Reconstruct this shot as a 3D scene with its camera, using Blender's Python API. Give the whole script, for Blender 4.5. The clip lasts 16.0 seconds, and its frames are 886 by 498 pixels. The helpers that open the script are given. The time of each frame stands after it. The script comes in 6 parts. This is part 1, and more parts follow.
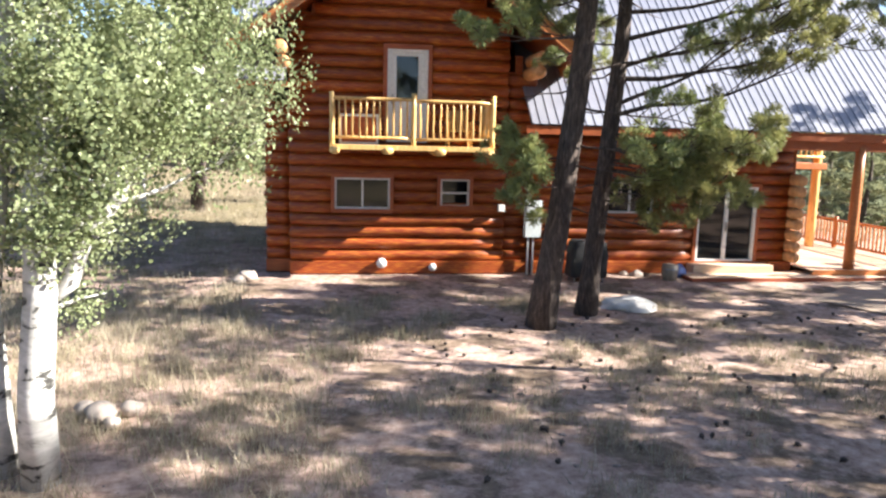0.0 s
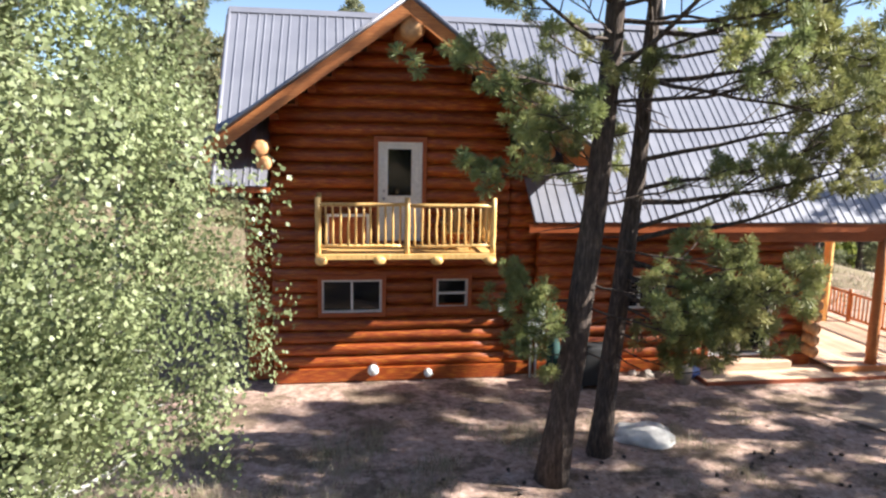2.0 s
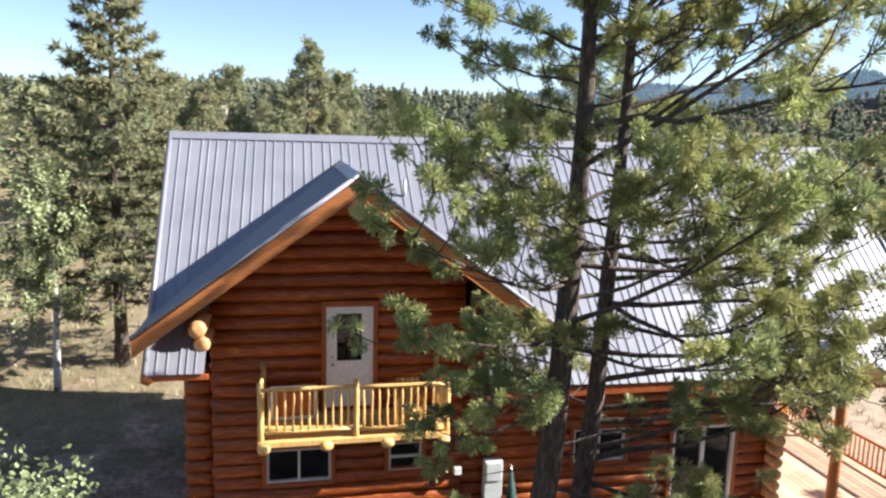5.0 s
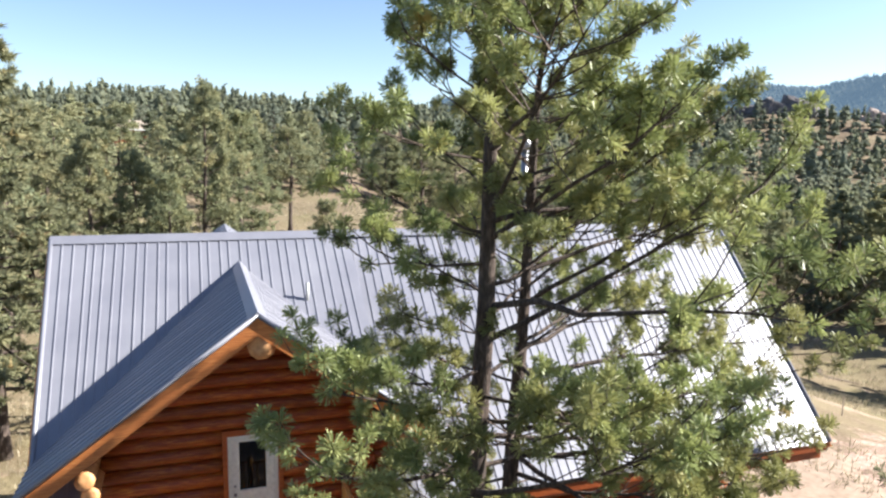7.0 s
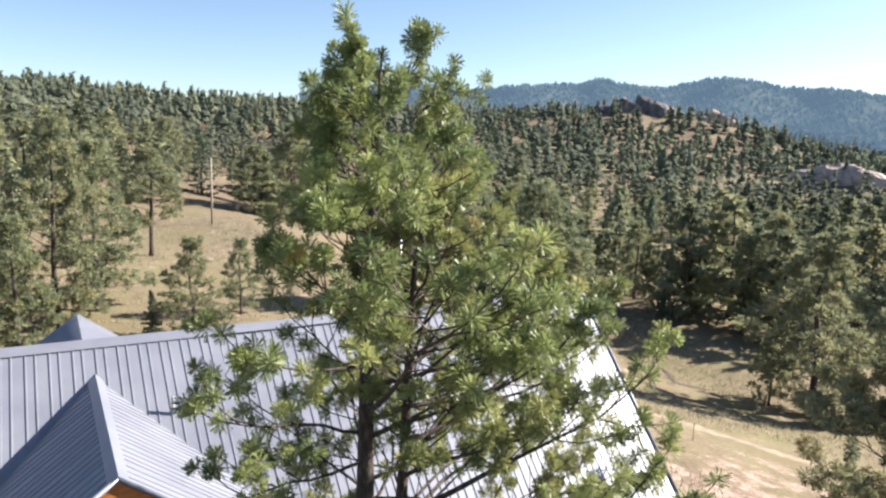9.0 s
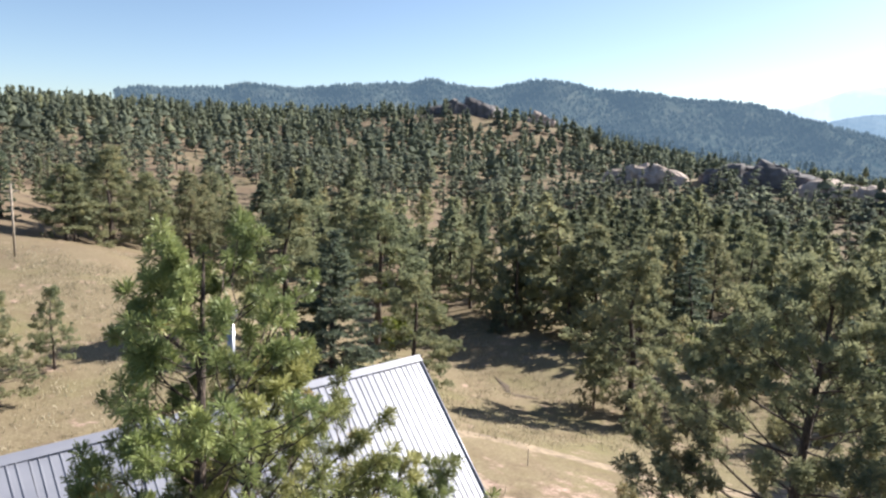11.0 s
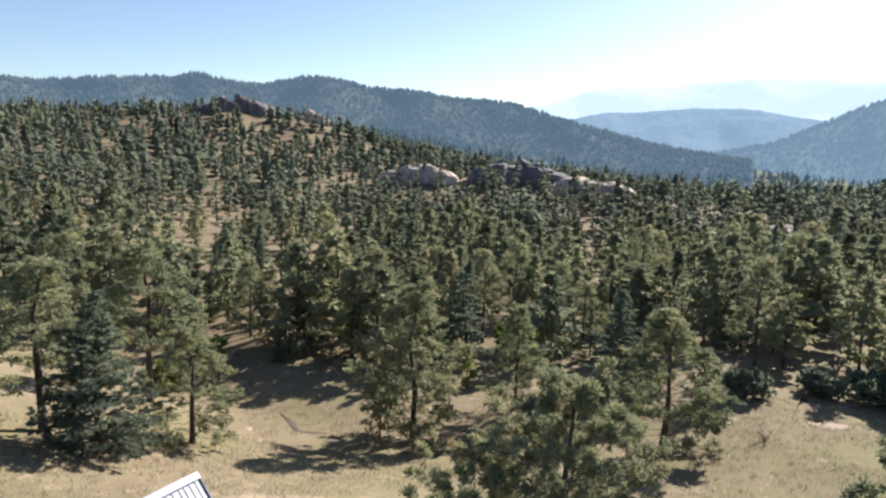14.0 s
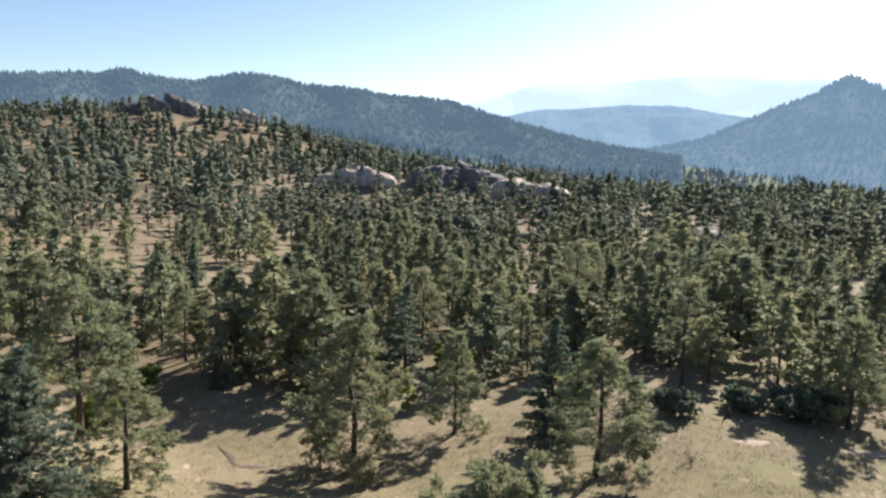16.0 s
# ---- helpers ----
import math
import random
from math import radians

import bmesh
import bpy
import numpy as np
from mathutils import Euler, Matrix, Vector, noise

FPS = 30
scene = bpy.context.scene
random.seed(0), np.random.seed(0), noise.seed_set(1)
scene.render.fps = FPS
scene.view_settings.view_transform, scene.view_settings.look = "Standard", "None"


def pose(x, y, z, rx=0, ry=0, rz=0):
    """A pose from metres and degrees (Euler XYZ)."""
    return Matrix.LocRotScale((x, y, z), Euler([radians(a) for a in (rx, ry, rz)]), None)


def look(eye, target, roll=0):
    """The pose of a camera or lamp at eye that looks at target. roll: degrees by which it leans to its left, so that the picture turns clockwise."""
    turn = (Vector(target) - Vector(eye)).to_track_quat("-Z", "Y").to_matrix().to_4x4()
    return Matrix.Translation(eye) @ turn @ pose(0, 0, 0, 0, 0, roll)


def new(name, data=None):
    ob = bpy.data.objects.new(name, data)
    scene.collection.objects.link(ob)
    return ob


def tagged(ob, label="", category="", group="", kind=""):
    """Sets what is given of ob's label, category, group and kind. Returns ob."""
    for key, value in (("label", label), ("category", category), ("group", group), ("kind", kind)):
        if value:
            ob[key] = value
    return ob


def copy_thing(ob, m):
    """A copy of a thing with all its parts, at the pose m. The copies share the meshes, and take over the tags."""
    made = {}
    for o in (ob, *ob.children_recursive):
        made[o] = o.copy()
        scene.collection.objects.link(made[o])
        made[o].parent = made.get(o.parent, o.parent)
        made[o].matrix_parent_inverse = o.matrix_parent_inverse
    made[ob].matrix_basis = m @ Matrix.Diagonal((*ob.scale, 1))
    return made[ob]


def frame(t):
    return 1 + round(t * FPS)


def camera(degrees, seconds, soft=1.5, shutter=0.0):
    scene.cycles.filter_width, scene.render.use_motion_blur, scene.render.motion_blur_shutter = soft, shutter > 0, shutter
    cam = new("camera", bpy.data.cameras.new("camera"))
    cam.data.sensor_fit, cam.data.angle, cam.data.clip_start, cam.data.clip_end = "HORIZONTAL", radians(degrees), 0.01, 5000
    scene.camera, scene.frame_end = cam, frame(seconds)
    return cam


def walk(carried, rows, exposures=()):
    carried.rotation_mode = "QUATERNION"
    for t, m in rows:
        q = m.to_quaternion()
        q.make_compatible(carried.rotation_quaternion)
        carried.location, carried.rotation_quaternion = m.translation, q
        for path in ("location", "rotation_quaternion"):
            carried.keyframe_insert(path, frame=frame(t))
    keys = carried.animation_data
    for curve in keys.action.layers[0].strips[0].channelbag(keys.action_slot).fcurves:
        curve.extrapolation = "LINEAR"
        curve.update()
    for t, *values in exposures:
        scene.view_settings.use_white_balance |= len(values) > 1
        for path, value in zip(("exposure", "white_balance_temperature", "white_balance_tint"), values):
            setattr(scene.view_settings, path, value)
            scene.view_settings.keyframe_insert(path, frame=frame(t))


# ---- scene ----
cam = camera(64.15, 16.0, soft=2.35)
PATH = [
    (0.0, pose(-2.335, -0.499, 3.346, 81.333, -1.415, -7.814)),
    (0.5, pose(-2.368, 0.046, 3.880, 81.293, -1.332, -8.114)),
    (1.0, pose(-2.392, 0.474, 4.421, 81.261, -1.235, -8.449)),
    (1.5, pose(-2.362, 0.839, 5.007, 81.229, -1.175, -8.639)),
    (2.0, pose(-2.318, 1.197, 5.597, 81.176, -1.092, -8.770)),
    (2.5, pose(-2.303, 1.488, 6.184, 81.091, -1.051, -9.018)),
    (3.0, pose(-2.235, 1.761, 6.748, 80.994, -1.054, -8.993)),
    (5.5, pose(-1.875, 2.577, 9.734, 80.821, -1.600, -13.142)),
    (6.0, pose(-1.859, 2.702, 10.289, 81.132, -1.546, -15.132)),
    (6.5, pose(-1.810, 2.840, 10.858, 81.291, -1.349, -17.237)),
    (7.0, pose(-1.759, 2.951, 11.436, 81.446, -1.088, -19.172)),
    (7.5, pose(-1.734, 3.030, 12.074, 81.437, -1.014, -21.186)),
    (8.0, pose(-1.713, 3.162, 12.741, 81.288, -1.196, -23.430)),
    (8.5, pose(-1.689, 3.321, 13.399, 81.168, -1.425, -26.295)),
    (9.0, pose(-1.648, 3.445, 14.067, 81.052, -1.692, -29.422)),
    (11.5, pose(-1.446, 3.651, 17.165, 81.287, -1.390, -46.089)),
    (12.0, pose(-1.423, 3.642, 17.796, 81.284, -1.304, -49.540)),
    (12.5, pose(-1.386, 3.615, 18.401, 81.289, -1.271, -52.940)),
    (13.0, pose(-1.364, 3.610, 19.037, 81.294, -1.224, -56.228)),
    (13.5, pose(-1.369, 3.541, 19.674, 81.310, -1.267, -59.011)),
    (14.0, pose(-1.365, 3.525, 20.403, 81.263, -1.300, -60.470)),
    (14.5, pose(-1.364, 3.507, 21.200, 81.228, -1.314, -61.425)),
    (15.0, pose(-1.400, 3.413, 22.054, 81.161, -1.253, -62.619)),
    (15.5, pose(-1.403, 3.383, 22.942, 81.100, -1.190, -64.035)),
    (16.0, pose(-1.424, 3.309, 23.773, 81.036, -1.152, -65.440)),
]
walk(cam, PATH, [(0.0, 2.22), (1.5, 1.95), (2.5, 1.70), (3.2, 1.66), (5.5, 1.78), (9.0, 1.58), (12.5, 1.28), (16.0, 1.26)])

# ---------------------------------------------------------------- light
SUN_TO = Vector((3.4, -0.75, 2.2)).normalized()
world = bpy.data.worlds.new("sky")
scene.world = world
world.use_nodes = True
wn = world.node_tree.nodes
bgd = wn["Background"]
sky = wn.new("ShaderNodeTexSky")
sky.sky_type = "NISHITA"
sky.sun_disc = False
sky.sun_elevation = math.asin(SUN_TO.z)
sky.sun_rotation = math.atan2(SUN_TO.x, SUN_TO.y)
sky.altitude = 2500
sky.air_density = 1.0
sky.dust_density = 3.8
sky.ozone_density = 1.5
world.node_tree.links.new(sky.outputs[0], bgd.inputs[0])
bgd.inputs[1].default_value = 0.067
sun_data = bpy.data.lights.new("sun", "SUN")
sun_data.energy = 5.0
sun_data.angle = radians(0.55)
sun_data.color = (1.0, 0.955, 0.88)
sun = new("sun", sun_data)
sun.matrix_world = look(SUN_TO * 50, (0, 0, 0))

# ---------------------------------------------------------------- small tools
RNG = np.random.default_rng(7)


def smooth(v):
    v = np.clip(v, 0, 1)
    return v * v * (3 - 2 * v)


def height(x, y):
    """Lie of the land: level yard, meadow falling away to +x, wooded hill rising behind."""
    amp = 4 + 3.7 * smooth((y - 5) / 35)
    v = -amp * smooth((x - 18) / 35)
    r = 13 * (1 - np.exp(-0.08 / 13 * np.maximum(0, y - 27 - 0.9 * np.maximum(0, x - 5))))
    u = 0.42 * x + 0.91 * y
    hill = 38 * smooth((u - 230) / 550)
    w = -7 * smooth((x - 90) / 150)
    dale = -45 * smooth((x - 420) / 500) * (1 - smooth((y - 300) / 300))
    knoll = 20 * np.exp(-((x - 482) ** 2 + (y - 494) ** 2) / 8500) + 10 * np.exp(-((x - 530) ** 2 + (y - 440) ** 2) / 3000)
    a, b = (x - 346) * 0.44 - (y - 169) * 0.90, (x - 346) * 0.90 + (y - 169) * 0.44
    ledge = 14 * np.exp(-(a / 85) ** 2 - (b / 38) ** 2)
    return v + r + hill + w + dale + knoll + ledge


def mesh_np(name, V, F, mats, mat_index=None, tone=None, flat=False):
    """A mesh from vertex and face arrays; all faces have the same number of corners."""
    me = bpy.data.meshes.new(name)
    V = np.asarray(V, np.float32)
    F = np.asarray(F, np.int32)
    k = F.shape[1]
    me.vertices.add(len(V))
    me.vertices.foreach_set("co", V.ravel())
    me.loops.add(F.size)
    me.loops.foreach_set("vertex_index", F.ravel())
    me.polygons.add(len(F))
    me.polygons.foreach_set("loop_start", np.arange(0, F.size, k, dtype=np.int32))
    for m in mats:
        me.materials.append(m)
    if mat_index is not None:
        me.polygons.foreach_set("material_index", np.asarray(mat_index, np.int32))
    me.polygons.foreach_set("use_smooth", np.full(len(F), not flat))
    me.update(calc_edges=True)
    if tone is not None:
        a = me.attributes.new("tone", "FLOAT", "FACE")
        a.data.foreach_set("value", np.asarray(tone, np.float32))
    me.validate()
    return me


def part(name, bm, material, parent, label=""):
    """Links a bmesh (or a mesh) as one mesh object under a thing or part."""
    if isinstance(bm, bmesh.types.BMesh):
        me = bpy.data.meshes.new(name)
        bm.to_mesh(me)
        bm.free()
    else:
        me = bm
    if material is not None and not me.materials:
        me.materials.append(material)
    ob = new(name, me)
    ob.parent = parent
    if label:
        tagged(ob, label)
    return ob


def box(x0, x1, y0, y1, z0, z1, bevel=0.0, bm=None):
    bm = bm or bmesh.new()
    m = Matrix.Translation(((x0 + x1) / 2, (y0 + y1) / 2, (z0 + z1) / 2)) @ Matrix.Diagonal((x1 - x0, y1 - y0, z1 - z0, 1))
    r = bmesh.ops.create_cube(bm, size=1, matrix=m)
    if bevel:
        es = {e for v in r["verts"] for e in v.link_edges}
        bmesh.ops.bevel(bm, geom=list(es), offset=bevel, segments=2, affect="EDGES", profile=0.6)
    return bm


def tube(pts, rad, n=8, wob=0.0, rng=RNG, caps=True):
    """Triangles of a tapered tube along a line of points."""
    pts = np.asarray(pts, float)
    rad = np.asarray(rad, float)
    m = len(pts)
    d = np.gradient(pts, axis=0)
    d /= np.linalg.norm(d, axis=1)[:, None] + 1e-9
    ref = np.where(np.abs(d[:, 2:3]) > 0.8, [[1.0, 0, 0]], [[0, 0, 1.0]])
    a = np.cross(d, ref)
    a /= np.linalg.norm(a, axis=1)[:, None]
    b = np.cross(d, a)
    th = np.arange(n) * 2 * np.pi / n
    r = rad[:, None] * (1 + wob * rng.uniform(-1, 1, (m, n)))
    V = pts[:, None] + r[..., None] * (np.cos(th)[None, :, None] * a[:, None] + np.sin(th)[None, :, None] * b[:, None])
    i = np.arange(m - 1)[:, None] * n
    j = np.arange(n)[None]
    j2 = (j + 1) % n
    q = np.stack([i + j, i + j2, i + n + j2, i + n + j], -1).reshape(-1, 4)
    F = np.concatenate([q[:, [0, 1, 2]], q[:, [0, 2, 3]]])
    V = V.reshape(-1, 3)
    if caps:
        c = len(V)
        V = np.concatenate([V, pts[[0, -1]]])
        k = np.arange(n)
        F = np.concatenate([F, np.stack([np.full(n, c), (k + 1) % n, k], 1), np.stack([np.full(n, c + 1), (m - 1) * n + k, (m - 1) * n + (k + 1) % n], 1)])
    return V, F


def join(pieces):
    """Several (V, F) into one."""
    Vs, Fs, o = [], [], 0
    for V, F in pieces:
        Vs.append(V)
        Fs.append(F + o)
        o += len(V)
    return np.concatenate(Vs), np.concatenate(Fs)


# ---------------------------------------------------------------- materials
def mat(name, build):
    m = bpy.data.materials.new(name)
    m.use_nodes = True
    nt = m.node_tree
    build(nt, nt.nodes, nt.links, nt.nodes["Principled BSDF"])
    return m


def node(nt, kind, **vals):
    n = nt.nodes.new(kind)
    for k, v in vals.items():
        if k in n.inputs:
            n.inputs[k].default_value = v
    return n


def ramp(nt, fac, stops, interp="LINEAR"):
    r = nt.nodes.new("ShaderNodeValToRGB")
    r.color_ramp.interpolation = interp
    el = r.color_ramp.elements
    while len(el) < len(stops):
        el.new(0.5)
    for e, (p, c) in zip(el, stops):
        e.position = p
        e.color = (*c, 1)
    nt.links.new(fac, r.inputs[0])
    return r.outputs[0]


def noise_fac(nt, scale, detail=4.0, rough=0.55, stretch=None, coord="Object", distort=0.0):
    tc = nt.nodes.new("ShaderNodeTexCoord")
    out = tc.outputs[coord]
    if stretch:
        mp = nt.nodes.new("ShaderNodeMapping")
        mp.inputs["Scale"].default_value = stretch
        nt.links.new(out, mp.inputs[0])
        out = mp.outputs[0]
    n = nt.nodes.new("ShaderNodeTexNoise")
    n.inputs["Scale"].default_value = scale
    n.inputs["Detail"].default_value = detail
    n.inputs["Roughness"].default_value = rough
    n.inputs["Distortion"].default_value = distort
    nt.links.new(out, n.inputs["Vector"])
    return n.outputs["Fac"]


def mix(nt, a, b, fac, mode="MIX"):
    m = nt.nodes.new("ShaderNodeMix")
    m.data_type = "RGBA"
    m.blend_type = mode
    for s, v in ((0, fac), (6, a), (7, b)):
        if hasattr(v, "node"):
            nt.links.new(v, m.inputs[s])
        elif s == 0:
            m.inputs[0].default_value = v
        else:
            m.inputs[s].default_value = (*v, 1)
    return m.outputs[2]


def bump(nt, bsdf, fac, strength=0.4, dist=0.01):
    b = nt.nodes.new("ShaderNodeBump")
    b.inputs["Strength"].default_value = strength
    b.inputs["Distance"].default_value = dist
    nt.links.new(fac, b.inputs["Height"])
    nt.links.new(b.outputs[0], bsdf.inputs["Normal"])


def obj_random(nt):
    return nt.nodes.new("ShaderNodeObjectInfo").outputs["Random"]


def wood_mat(name, dark, mid, light, rough=0.45, grain=(1.2, 14, 14), vary=0.25):
    def b(nt, n, l, p):
        g = noise_fac(nt, 3.0, 6, 0.6, grain)
        c = ramp(nt, g, [(0.25, dark), (0.5, mid), (0.78, light)])
        big = noise_fac(nt, 0.7, 3)
        c = mix(nt, c, tuple(0.72 * v for v in dark), ramp(nt, big, [(0.5, (0, 0, 0)), (0.75, (0.5, 0.5, 0.5))]))
        rr = nt.nodes.new("ShaderNodeMapRange")
        l.new(obj_random(nt), rr.inputs[0])
        rr.inputs[3].default_value = 1 - vary
        rr.inputs[4].default_value = 1 + vary
        hs = nt.nodes.new("ShaderNodeHueSaturation")
        l.new(c, hs.inputs["Color"])
        l.new(rr.outputs[0], hs.inputs["Value"])
        l.new(hs.outputs[0], p.inputs["Base Color"])
        p.inputs["Roughness"].default_value = rough
        bump(nt, p, g, 0.35, 0.008)
    return mat(name, b)


M_LOG = wood_mat("stained_log", (0.125, 0.016, 0.004), (0.27, 0.047, 0.0078), (0.66, 0.25, 0.034), 0.44)
M_TRIM = wood_mat("stained_trim", (0.18, 0.036, 0.009), (0.33, 0.075, 0.018), (0.45, 0.13, 0.036), 0.45)
M_FASCIA = wood_mat("fascia_wood", (0.30, 0.09, 0.025), (0.50, 0.17, 0.05), (0.62, 0.28, 0.09), 0.5)
M_PEELED = wood_mat("peeled_log", (0.48, 0.25, 0.075), (0.68, 0.42, 0.15), (0.80, 0.57, 0.27), 0.42, (8, 8, 1.5))
M_DECK = wood_mat("deck_board", (0.40, 0.26, 0.17), (0.56, 0.40, 0.28), (0.68, 0.52, 0.39), 0.6, (1, 12, 12))
M_DECKRED = wood_mat("deck_skirt", (0.16, 0.035, 0.015), (0.26, 0.06, 0.025), (0.34, 0.10, 0.04), 0.6)


def b_logend(nt, n, l, p):
    tc = nt.nodes.new("ShaderNodeTexCoord")
    g = noise_fac(nt, 9, 5)
    l.new(ramp(nt, g, [(0.3, (0.46, 0.20, 0.08)), (0.7, (0.72, 0.40, 0.18))]), p.inputs["Base Color"])
    p.inputs["Roughness"].default_value = 0.6


M_LOGEND = mat("cut_log_end", b_logend)


def b_roof(nt, n, l, p):
    g = noise_fac(nt, 0.9, 5, 0.6)
    f = noise_fac(nt, 22, 3, 0.5, (6, 0.4, 0.4))
    c = ramp(nt, g, [(0.3, (0.203, 0.208, 0.252)), (0.7, (0.257, 0.262, 0.305))])
    c = mix(nt, c, (0.23, 0.23, 0.255), ramp(nt, f, [(0.5, (0, 0, 0)), (0.8, (0.35, 0.35, 0.35))]))
    l.new(c, p.inputs["Base Color"])
    p.inputs["Metallic"].default_value = 0.22
    p.inputs["Specular IOR Level"].default_value = 0.5
    l.new(ramp(nt, g, [(0.2, (0.38, 0.38, 0.38)), (0.8, (0.46, 0.46, 0.46))]), p.inputs["Roughness"])
    bump(nt, p, noise_fac(nt, 1.6, 2), 0.12, 0.02)


M_ROOF = mat("grey_metal_roof", b_roof)


def plain(name, col, rough=0.5, metal=0.0, spread=0.12, scale=12, bumpy=0.0):
    def b(nt, n, l, p):
        g = noise_fac(nt, scale, 4)
        l.new(ramp(nt, g, [(0.3, tuple(c * (1 - spread) for c in col)), (0.7, tuple(min(1, c * (1 + spread)) for c in col))]), p.inputs["Base Color"])
        p.inputs["Roughness"].default_value = rough
        p.inputs["Metallic"].default_value = metal
        if bumpy:
            bump(nt, p, g, bumpy, 0.02)
    return mat(name, b)


M_WHITE = plain("white_paint", (0.78, 0.78, 0.76), 0.4)
M_VINYL = plain("grey_vinyl", (0.62, 0.60, 0.58), 0.4)
M_CABINET = plain("pale_enamel", (0.58, 0.62, 0.62), 0.45)
M_METAL = plain("galvanised_metal", (0.40, 0.41, 0.41), 0.5, 0.5)
M_BLACK = plain("black_cover", (0.018, 0.018, 0.02), 0.7, 0, 0.4, 5, 0.4)
M_GREENCLOTH = plain("dark_green_cloth", (0.012, 0.05, 0.045), 0.85, 0, 0.3)
M_BLUE = plain("blue_glaze", (0.10, 0.16, 0.42), 0.25)
M_ROCK = plain("granite", (0.36, 0.30, 0.26), 0.9, 0, 0.35, 2.2, 0.8)
M_PALE = plain("pale_stone", (0.52, 0.50, 0.48), 0.85, 0, 0.28, 4, 0.6)
M_CURTAIN = plain("curtain", (0.45, 0.43, 0.40), 0.9)
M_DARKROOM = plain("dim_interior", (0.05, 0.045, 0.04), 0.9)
M_STEEL = plain("steel", (0.3, 0.3, 0.32), 0.35, 0.9)
M_RUSTWOOD = plain("weathered_wood", (0.30, 0.25, 0.20), 0.85, 0, 0.3, 6, 0.4)


def b_glass(nt, n, l, p):
    p.inputs["Base Color"].default_value = (0.02, 0.025, 0.03, 1)
    p.inputs["Roughness"].default_value = 0.05
    p.inputs["IOR"].default_value = 1.5
    p.inputs["Transmission Weight"].default_value = 0.75
    p.inputs["Specular IOR Level"].default_value = 0.8


M_GLASS = mat("window_glass", b_glass)


def b_bark(nt, n, l, p):
    g = noise_fac(nt, 7, 6, 0.65, (3, 3, 0.7))
    l.new(ramp(nt, g, [(0.3, (0.022, 0.016, 0.014)), (0.52, (0.075, 0.055, 0.046)), (0.75, (0.20, 0.15, 0.12))]), p.inputs["Base Color"])
    p.inputs["Roughness"].default_value = 0.95
    bump(nt, p, g, 0.9, 0.04)


M_BARK = mat("pine_bark", b_bark)


def b_aspenbark(nt, n, l, p):
    g = noise_fac(nt, 2.6, 5, 0.6, (1.0, 1.0, 2.6), distort=0.6)
    f = noise_fac(nt, 14, 4, 0.6, (0.6, 0.6, 3))
    c = ramp(nt, g, [(0.38, (0.03, 0.028, 0.025)), (0.43, (0.36, 0.35, 0.33)), (0.66, (0.60, 0.58, 0.555))])
    c = mix(nt, c, (0.30, 0.29, 0.26), ramp(nt, f, [(0.55, (0, 0, 0)), (0.75, (0.6, 0.6, 0.6))]))
    l.new(c, p.inputs["Base Color"])
    p.inputs["Roughness"].default_value = 0.75
    bump(nt, p, g, 0.3, 0.02)


M_ASPENBARK = mat("aspen_bark", b_aspenbark)


def leaf_mat(name, stops, rough=0.55, trans=0.25, blotch=0.35):
    def b(nt, n, l, p):
        at = nt.nodes.new("ShaderNodeAttribute")
        at.attribute_name = "tone"
        c = ramp(nt, at.outputs["Fac"], stops)
        big = noise_fac(nt, blotch, 2, coord="Object")
        hs = nt.nodes.new("ShaderNodeHueSaturation")
        l.new(c, hs.inputs["Color"])
        mr = nt.nodes.new("ShaderNodeMapRange")
        l.new(big, mr.inputs[0])
        mr.inputs[1].default_value = 0.3
        mr.inputs[2].default_value = 0.7
        mr.inputs[3].default_value = 0.75
        mr.inputs[4].default_value = 1.25
        own = nt.nodes.new("ShaderNodeMapRange")
        l.new(obj_random(nt), own.inputs[0])
        own.inputs[3].default_value = 0.475
        own.inputs[4].default_value = 0.51
        l.new(own.outputs[0], hs.inputs["Hue"])
        l.new(mr.outputs[0], hs.inputs["Value"])
        l.new(hs.outputs[0], p.inputs["Base Color"])
        p.inputs["Roughness"].default_value = rough
        p.inputs["Specular IOR Level"].default_value = 0.35 if rough < 0.68 else 0.06
        tr = nt.nodes.new("ShaderNodeBsdfTranslucent")
        l.new(hs.outputs[0], tr.inputs["Color"])
        ms = nt.nodes.new("ShaderNodeMixShader")
        ms.inputs[0].default_value = trans
        l.new(p.outputs[0], ms.inputs[1])
        l.new(tr.outputs[0], ms.inputs[2])
        l.new(ms.outputs[0], n["Material Output"].inputs[0])
    return mat(name, b)


M_NEEDLE = leaf_mat("pine_needles", [(0.0, (0.12, 0.155, 0.07)), (0.5, (0.24, 0.275, 0.105)), (0.9, (0.38, 0.395, 0.16)), (0.97, (0.47, 0.37, 0.14)), (1.0, (0.48, 0.28, 0.09))], 0.45, 0.34)
M_NEEDLEFAR = leaf_mat("conifer_foliage", [(0.0, (0.135, 0.158, 0.104)), (0.5, (0.255, 0.272, 0.16)), (0.85, (0.33, 0.322, 0.175)), (1.0, (0.37, 0.31, 0.15))], 0.7, 0.40, 0.05)
# bluer than the nearer foliage: distance haze mixed into the leaf colour
M_WOODSFAR = leaf_mat("distant_foliage", [(0.0, (0.125, 0.145, 0.112)), (0.5, (0.20, 0.217, 0.152)), (0.9, (0.25, 0.258, 0.15)), (1.0, (0.33, 0.32, 0.14))], 0.8, 0.5, 0.02)
M_SPRUCE = leaf_mat("spruce_needles", [(0.0, (0.09, 0.12, 0.09)), (0.6, (0.17, 0.21, 0.145)), (1.0, (0.25, 0.285, 0.17))], 0.65, 0.32)
